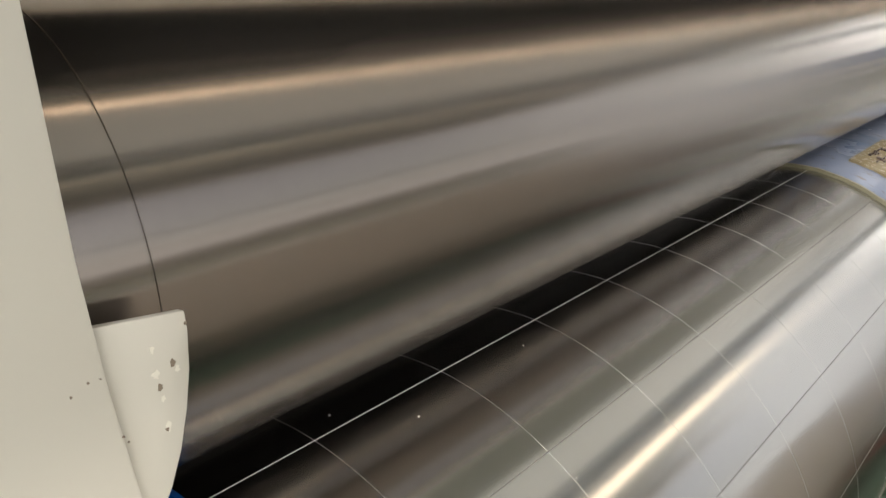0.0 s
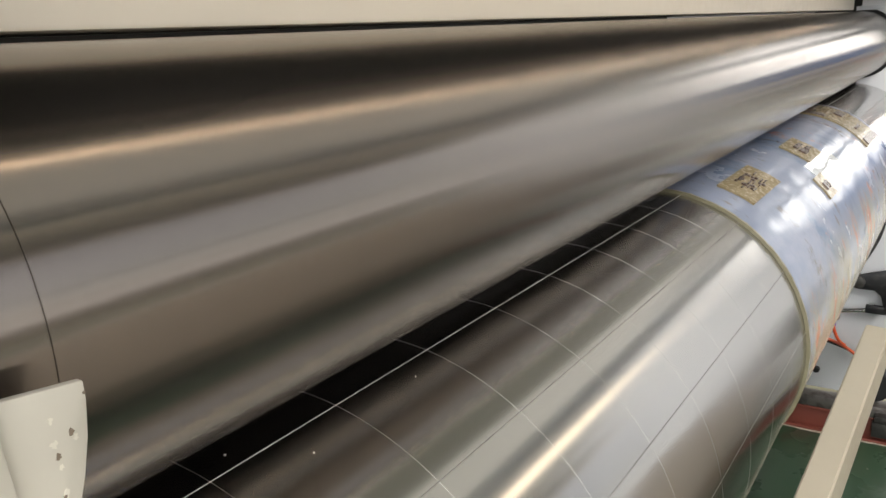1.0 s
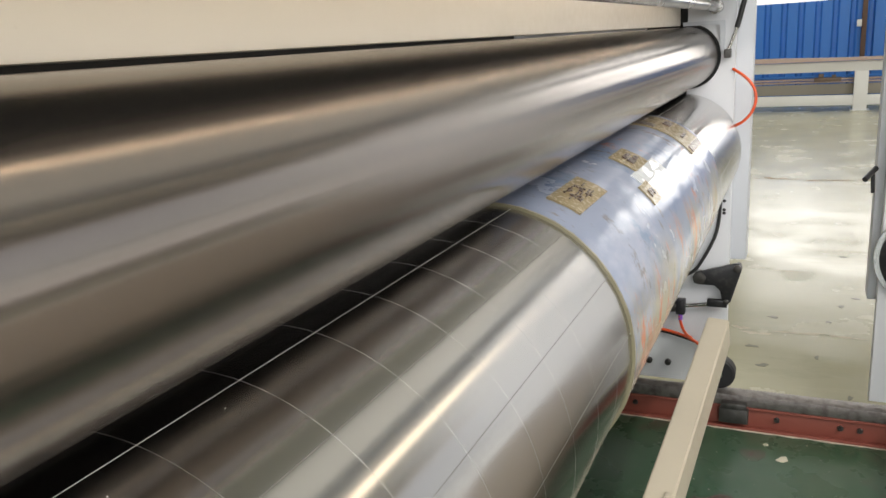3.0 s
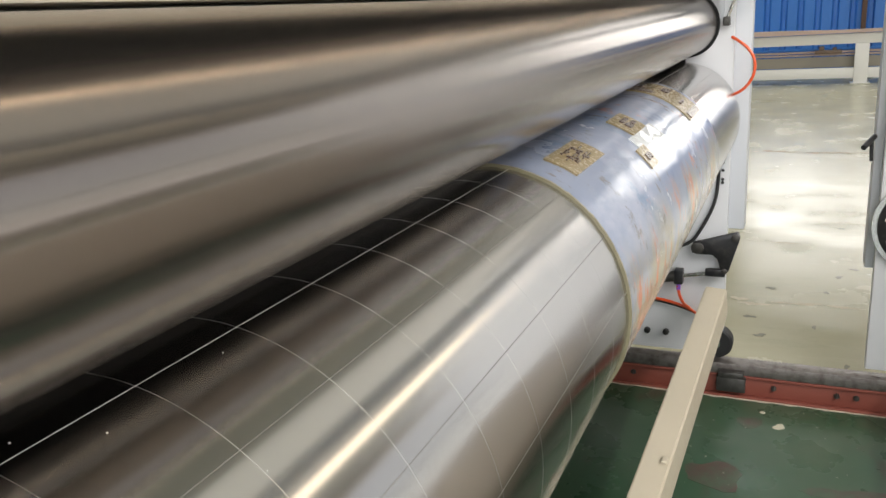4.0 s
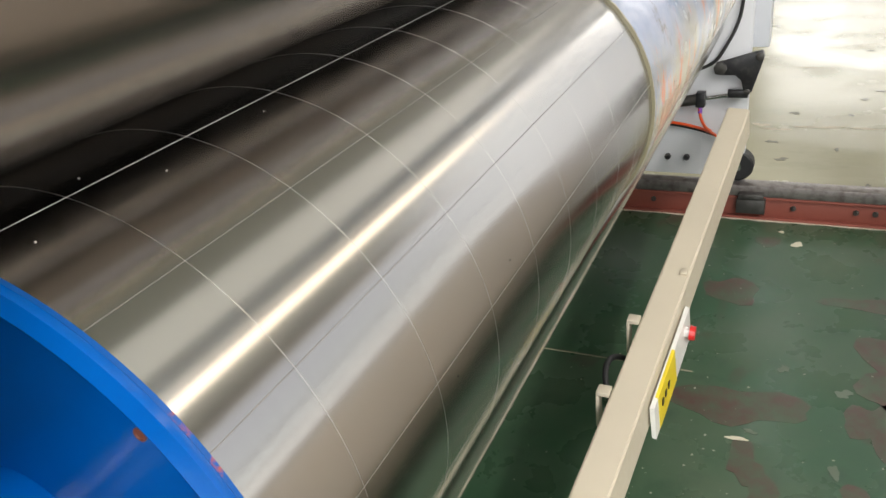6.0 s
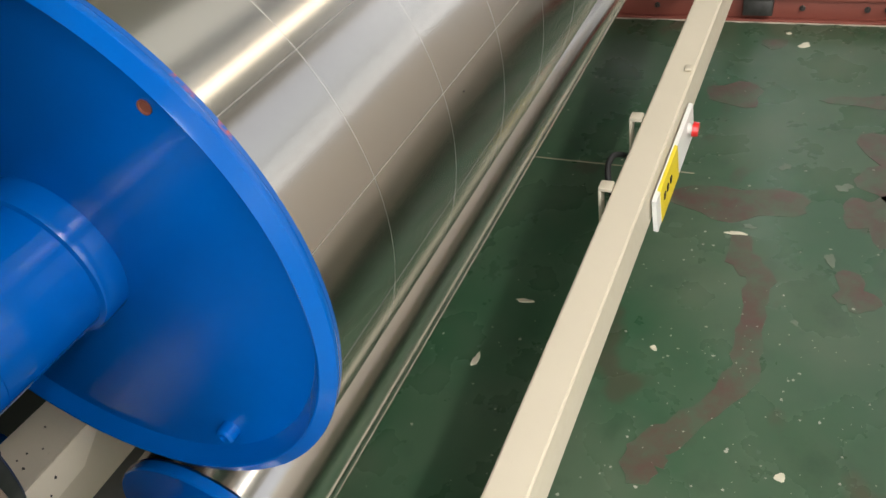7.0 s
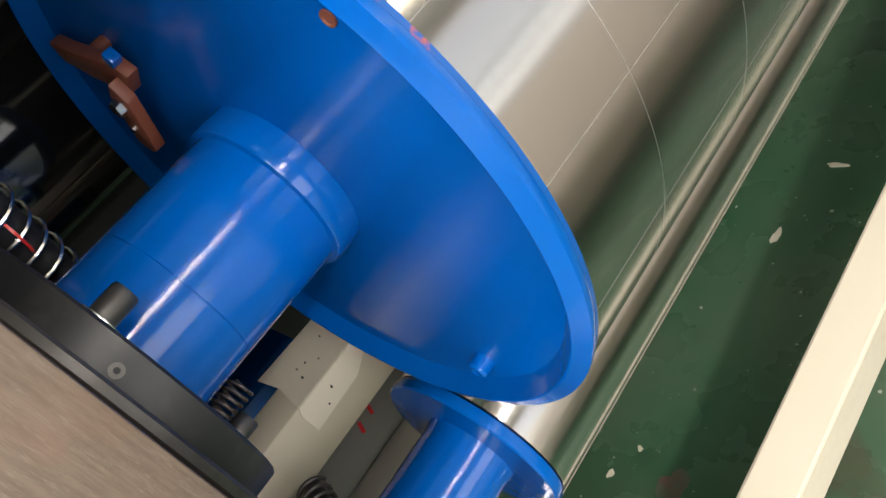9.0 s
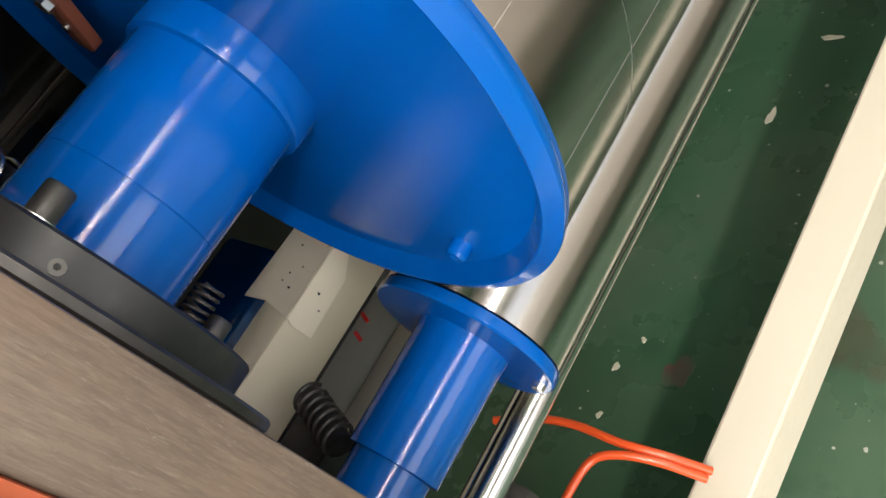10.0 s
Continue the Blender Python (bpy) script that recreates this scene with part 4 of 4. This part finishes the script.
part("body", prism([(-1.02, 0.12), (-1.02, 0.50), (-1.62, 1.02), (-1.75, 1.02), (-1.75, 0.12)], "x", 0.25, FX - 0.05, 0.006), REFLECTBODY, opp, "unseen pale sloping body added for reflections in the rollers")

# ---- hall furniture far off ----
conv = thing("white_rail_frame", "white painted steel conveyor frame far across the hall", "conveyor frame", (0, 0, 0))
part("top_beam", box(14.4, 14.52, -6, 1.6, 0.627, 0.785, 0.005), WHITERAIL, conv)
part("low_beam", box(14.4, 14.50, -6, 1.6, 0.085, 0.247, 0.005), WHITERAIL, conv)
for y in (-1.17, 1.0, -3.3, -5.4):
    part("post", merge(box(14.37, 14.53, y - 0.10, y + 0.10, 0.01, 0.626, 0.004), box(14.34, 14.56, y - 0.14, y + 0.14, 0.0, 0.012)), WHITERAIL, conv)
fence = thing("blue_fence", "blue corrugated sheet metal fence far across the hall", "fence", (0, 0, 0))
y = -8.0
while y < 4:
    bm = bmesh.new()
    prev = None
    for k in range(17):
        x = 16.0 + (0.0, 0.0, 0.06, 0.06)[k % 4]
        cur = [bm.verts.new((x, y, 0.0)), bm.verts.new((x, y, 1.78))]
        if prev:
            bm.faces.new((prev[0], cur[0], cur[1], prev[1]))
        prev = cur
        if k < 16:
            y += (0.16, 0.03, 0.06, 0.03)[k % 4]
    part("panel", bm, FENCE, fence, smooth=0)
part("side_sheet", box(14.6, 14.62, -6, 1.6, 0.248, 0.42), BROWNSHEET, conv, "grey-beige side sheet")
for z, m in ((0.455, PINKISH), (0.50, PINKISH), (0.545, FENCE)):
    part("pipe", rod((14.58, -6, z), (14.58, 1.6, z), 0.018, 12), m, conv)
part("top_board", prism([(-6.0, 0.80), (-6.0, 0.845), (-0.9, 0.845), (0.1, 0.872), (1.6, 0.885), (1.6, 0.81), (0.1, 0.80)], "x", 14.3, 14.5), PINKISH, conv, "pinkish board lying on the frame")
part("stop_block", merge(box(14.36, 14.44, -0.88, -0.48, 0.48, 0.54, 0.01), box(14.36, 14.44, -0.62, -0.54, 0.54, 0.60, 0.01), box(14.36, 14.44, -0.80, -0.74, 0.54, 0.58, 0.01)), BARESTEEL, conv)
fpost = thing("brown_fence_post", "brown steel post at the end of the blue fence", "post", (0, 0, 0))
part("post", box(15.85, 15.95, -1.27, -1.19, 0.0, 1.95, 0.004), POSTBROWN, fpost)
part("junction_box", box(15.80, 15.849, -1.19, -1.11, 1.30, 1.42, 0.01), PLASTICWHITE, fpost)
far_wall = thing("bright_far_partition", "white partition panels beyond the blue fence", "partition", (0, 0, 0))
part("low_wall", box(19.0, 19.1, -8, 3, 0.0, 1.6), FARWHITE, far_wall)
part("column", box(18.6, 18.9, -1.02, -0.68, 0.0, 2.6, 0.01), BRICKBROWN, far_wall, "brown column")
part("board", box(18.7, 18.9, -2.6, -1.12, 1.88, 2.6, 0.01), BRICKBROWN, far_wall, "tan board")
part("board_foot", box(18.74, 18.86, -2.6, -1.12, 1.60, 1.879), FARWHITE, far_wall)

# ---- marks and litter on the floor ----


def blob(name, label, category, pts, mat, h, group=""):
    ob = thing(name, label, category, (0, 0, 0), group)
    part("spot", prism(pts, "z", 0.0, h), mat, ob)
    return ob


def ragged(cx, cy, rx, ry, seed, n=22, rag=0.35):
    r = random.Random(seed)
    ph = [r.random() * 6.28 for _ in range(4)]
    out = []
    for k in range(n):
        a = 2 * math.pi * k / n
        q = 1 + rag * (0.5 * math.sin(2 * a + ph[0]) + 0.35 * math.sin(3 * a + ph[1]) + 0.3 * math.sin(5 * a + ph[2]) + 0.35 * (r.random() - 0.5))
        out.append((cx + rx * q * math.cos(a), cy + ry * q * math.sin(a)))
    return out


st = Mat("dried_red_ink_stain", (0.095, 0.045, 0.040), 0.4)
st.mix(st.ramp(st.noise(9, 8, rough=0.72), 0.38, 0.60, 0.1, 0.9), (0.066, 0.104, 0.064))
st.rough(st.ramp(st.noise(20, 4), 0.3, 0.7, 0.3, 0.55))
STAIN = st.m
blob("ink_stain", "dark dried ink stain on the green floor", "stain", ragged(2.196, -0.209, 0.07, 0.10, 3), STAIN, 0.0008, "ink stains")
blob("ink_stain", "dull red dried ink stain on the green floor", "stain", ragged(1.60, -0.29, 0.085, 0.16, 5), STAIN, 0.0008, "ink stains")
trail = [(1.46, -0.32, 0.03), (1.374, -0.33, 0.055), (1.30, -0.385, 0.05), (1.203, -0.379, 0.035), (1.09, -0.385, 0.04), (0.986, -0.384, 0.045), (0.90, -0.345, 0.035), (0.815, -0.290, 0.04), (0.745, -0.235, 0.055), (0.70, -0.225, 0.055), (0.641, -0.239, 0.02)]
rng = random.Random(21)
lft, rgt = [], []
for (x0, y0, w0), (x1, y1, w1) in zip(trail, trail[1:]):
    for k in range(4):
        t = k / 4
        x, y, w = x0 + (x1 - x0) * t, y0 + (y1 - y0) * t, w0 + (w1 - w0) * t
        d = Vector((x1 - x0, y1 - y0)).normalized()
        w *= 0.7
        lft.append((x - d.y * w * (0.75 + 0.5 * rng.random()), y + d.x * w * (0.75 + 0.5 * rng.random())))
        rgt.append((x + d.y * w * (0.75 + 0.5 * rng.random()), y - d.x * w * (0.75 + 0.5 * rng.random())))
blob("ink_stain", "long red-brown dried ink trail on the green floor", "stain", lft + rgt[::-1], STAIN, 0.0009, "ink stains")
blob("ink_stain", "small brown dried ink spot on the green floor", "stain", ragged(0.297, 0.138, 0.030, 0.024, 9), STAIN, 0.0008, "ink stains")
SCUFF = painted("bare_scraped_floor", (0.66, 0.60, 0.47), 0.55, (0.42, 0.38, 0.28), 0.8, 20)
RUSTLINE = painted("rusty_floor_line", (0.36, 0.27, 0.16), 0.5, (0.44, 0.41, 0.30), 0.9, 8)


def scrape(label, x, y0, y1, w, seed, mat):
    """A row of ragged thin patches across the aisle floor."""
    r = random.Random(seed)
    bm = bmesh.new()
    y = y0
    while y > y1:
        ln = r.uniform(0.05, 0.22)
        cx = x + w * r.uniform(-1.2, 1.2)
        pts = ragged(cx, y - ln / 2, w * r.uniform(0.3, 0.9), ln / 2, r.randrange(9999), 14, 0.7)
        bm.faces.new([bm.verts.new((px, py, 0.0008 + 0.0002 * r.random())) for px, py in pts])
        y -= ln * r.uniform(0.7, 1.6)
    return tagged(part("floor_scrape", bm, mat, None, "", 0), label, "scrape", "floor scrapes", "stuff")


scrape("long pale scrape worn into the aisle floor", 3.83, -0.12, -1.2, 0.030, 1, SCUFF)
scrape("short white scrape on the aisle floor", 4.88, -0.24, -0.50, 0.022, 2, SCUFF)
scrape("rusty brown line across the aisle floor", 8.05, 0.6, -2.4, 0.05, 3, RUSTLINE)
SMUDGE = painted("dark_floor_smudge", (0.17, 0.17, 0.12), 0.5, (0.3, 0.3, 0.2), 0.6, 40)
for kk, (x, y) in enumerate(((4.04, -0.557), (4.30, -0.62), (4.05, -0.30), (3.55, -0.50), (4.45, -0.70), (3.40, -0.28), (3.15, -0.62), (5.30, -0.66), (3.62, -0.22))):
    blob("floor_smudge", "small dark smudge on the pale aisle floor", "smudge", ragged(x, y, 0.018, 0.012 + 0.006 * (kk % 3), 70 + kk, 12, 0.6), SMUDGE, 0.0008, "floor smudges")
blob("ink_stain", "dull dried stain on the green floor near the rail", "stain", ragged(2.575, -0.29, 0.035, 0.05, 13), STAIN, 0.0008, "ink stains")
for kk, (x, y, rx, ry) in enumerate(((1.84, -0.68, 0.14, 0.12), (1.30, -0.585, 0.06, 0.045), (2.20, -0.62, 0.035, 0.15), (1.60, -0.62, 0.10, 0.06))):
    blob("ink_stain", "faint red-brown dried ink stain on the green floor", "stain", ragged(x, y, rx, ry, 90 + kk, 30, 0.5), STAIN, 0.0008, "ink stains")
RESIDUE = painted("pale_dried_residue", (0.13, 0.165, 0.12), 0.5, (0.06, 0.10, 0.06), 0.9, 50)
for kk, (x, y, rx, ry) in enumerate(((1.794, -0.395, 0.020, 0.018), (1.409, -0.53, 0.026, 0.016), (1.721, -0.547, 0.022, 0.024), (1.50, -0.335, 0.010, 0.022), (1.17, -0.47, 0.012, 0.009))):
    blob("residue_patch", "pale dried residue patch on the green floor", "residue", ragged(x, y, rx * 0.8, ry * 0.8, 120 + kk, 18, 0.5), RESIDUE, 0.0012, "residue patches")
FLAKE = painted("cream_paint_flake", (0.62, 0.58, 0.45), 0.6, (0.3, 0.25, 0.18), 0.4, 60)
for k, (x, y, rx, ry) in enumerate(((1.087, 0.138, 0.007, 0.026), (0.871, 0.183, 0.022, 0.010), (0.271, 0.246, 0.012, 0.006), (0.336, 0.220, 0.006, 0.006), (0.177, 0.235, 0.008, 0.006), (0.602, -0.497, 0.018, 0.010), (0.596, -0.444, 0.008, 0.016), (0.748, -0.478, 0.010, 0.014), (1.464, -0.308, 0.008, 0.03), (1.013, -0.191, 0.008, 0.010), (2.568, -0.388, 0.024, 0.022), (2.66, -0.33, 0.008, 0.012))):
    blob("paint_flake", "curled cream paint flake on the green floor", "paint flake", ragged(x, y, rx * 0.8, ry * 0.8, 40 + k, 16, 0.4), FLAKE, 0.003, "paint flakes")
JOINT = painted("joint_filler", (0.30, 0.27, 0.19), 0.6, (0.04, 0.06, 0.03), 0.8, 30)
joint = tagged(part("floor_joint", box(1.7135, 1.7185, -0.16, 0.9, 0.0, 0.0012), JOINT), "thin pale filled joint across the green floor", "floor joint", "", "structure")
bm = bmesh.new()
rng = random.Random(77)
for _ in range(560):
    x, y, r = rng.uniform(-0.2, 2.7), rng.uniform(-1.2, 0.4), 0.0012 + 0.003 * rng.random() ** 3
    if rng.random() < 0.35:
        x, y = 0.95 + rng.gauss(0, 0.35), -0.35 + rng.gauss(0, 0.18)
    vs = [bm.verts.new((x + r * (0.6 + 0.8 * rng.random()) * math.cos(a), y + r * (0.6 + 0.8 * rng.random()) * math.sin(a), 0.0011)) for a in (0, 1.26, 2.51, 3.77, 5.03)]
    bm.faces.new(vs)
SPECK = painted("dull_white_paint_speck", (0.40, 0.40, 0.33), 0.6, (0.2, 0.2, 0.15), 0.5, 200)
tagged(part("paint_specks", bm, SPECK, None, "", 0), "white paint specks scattered on the green floor", "paint specks", "", "stuff")
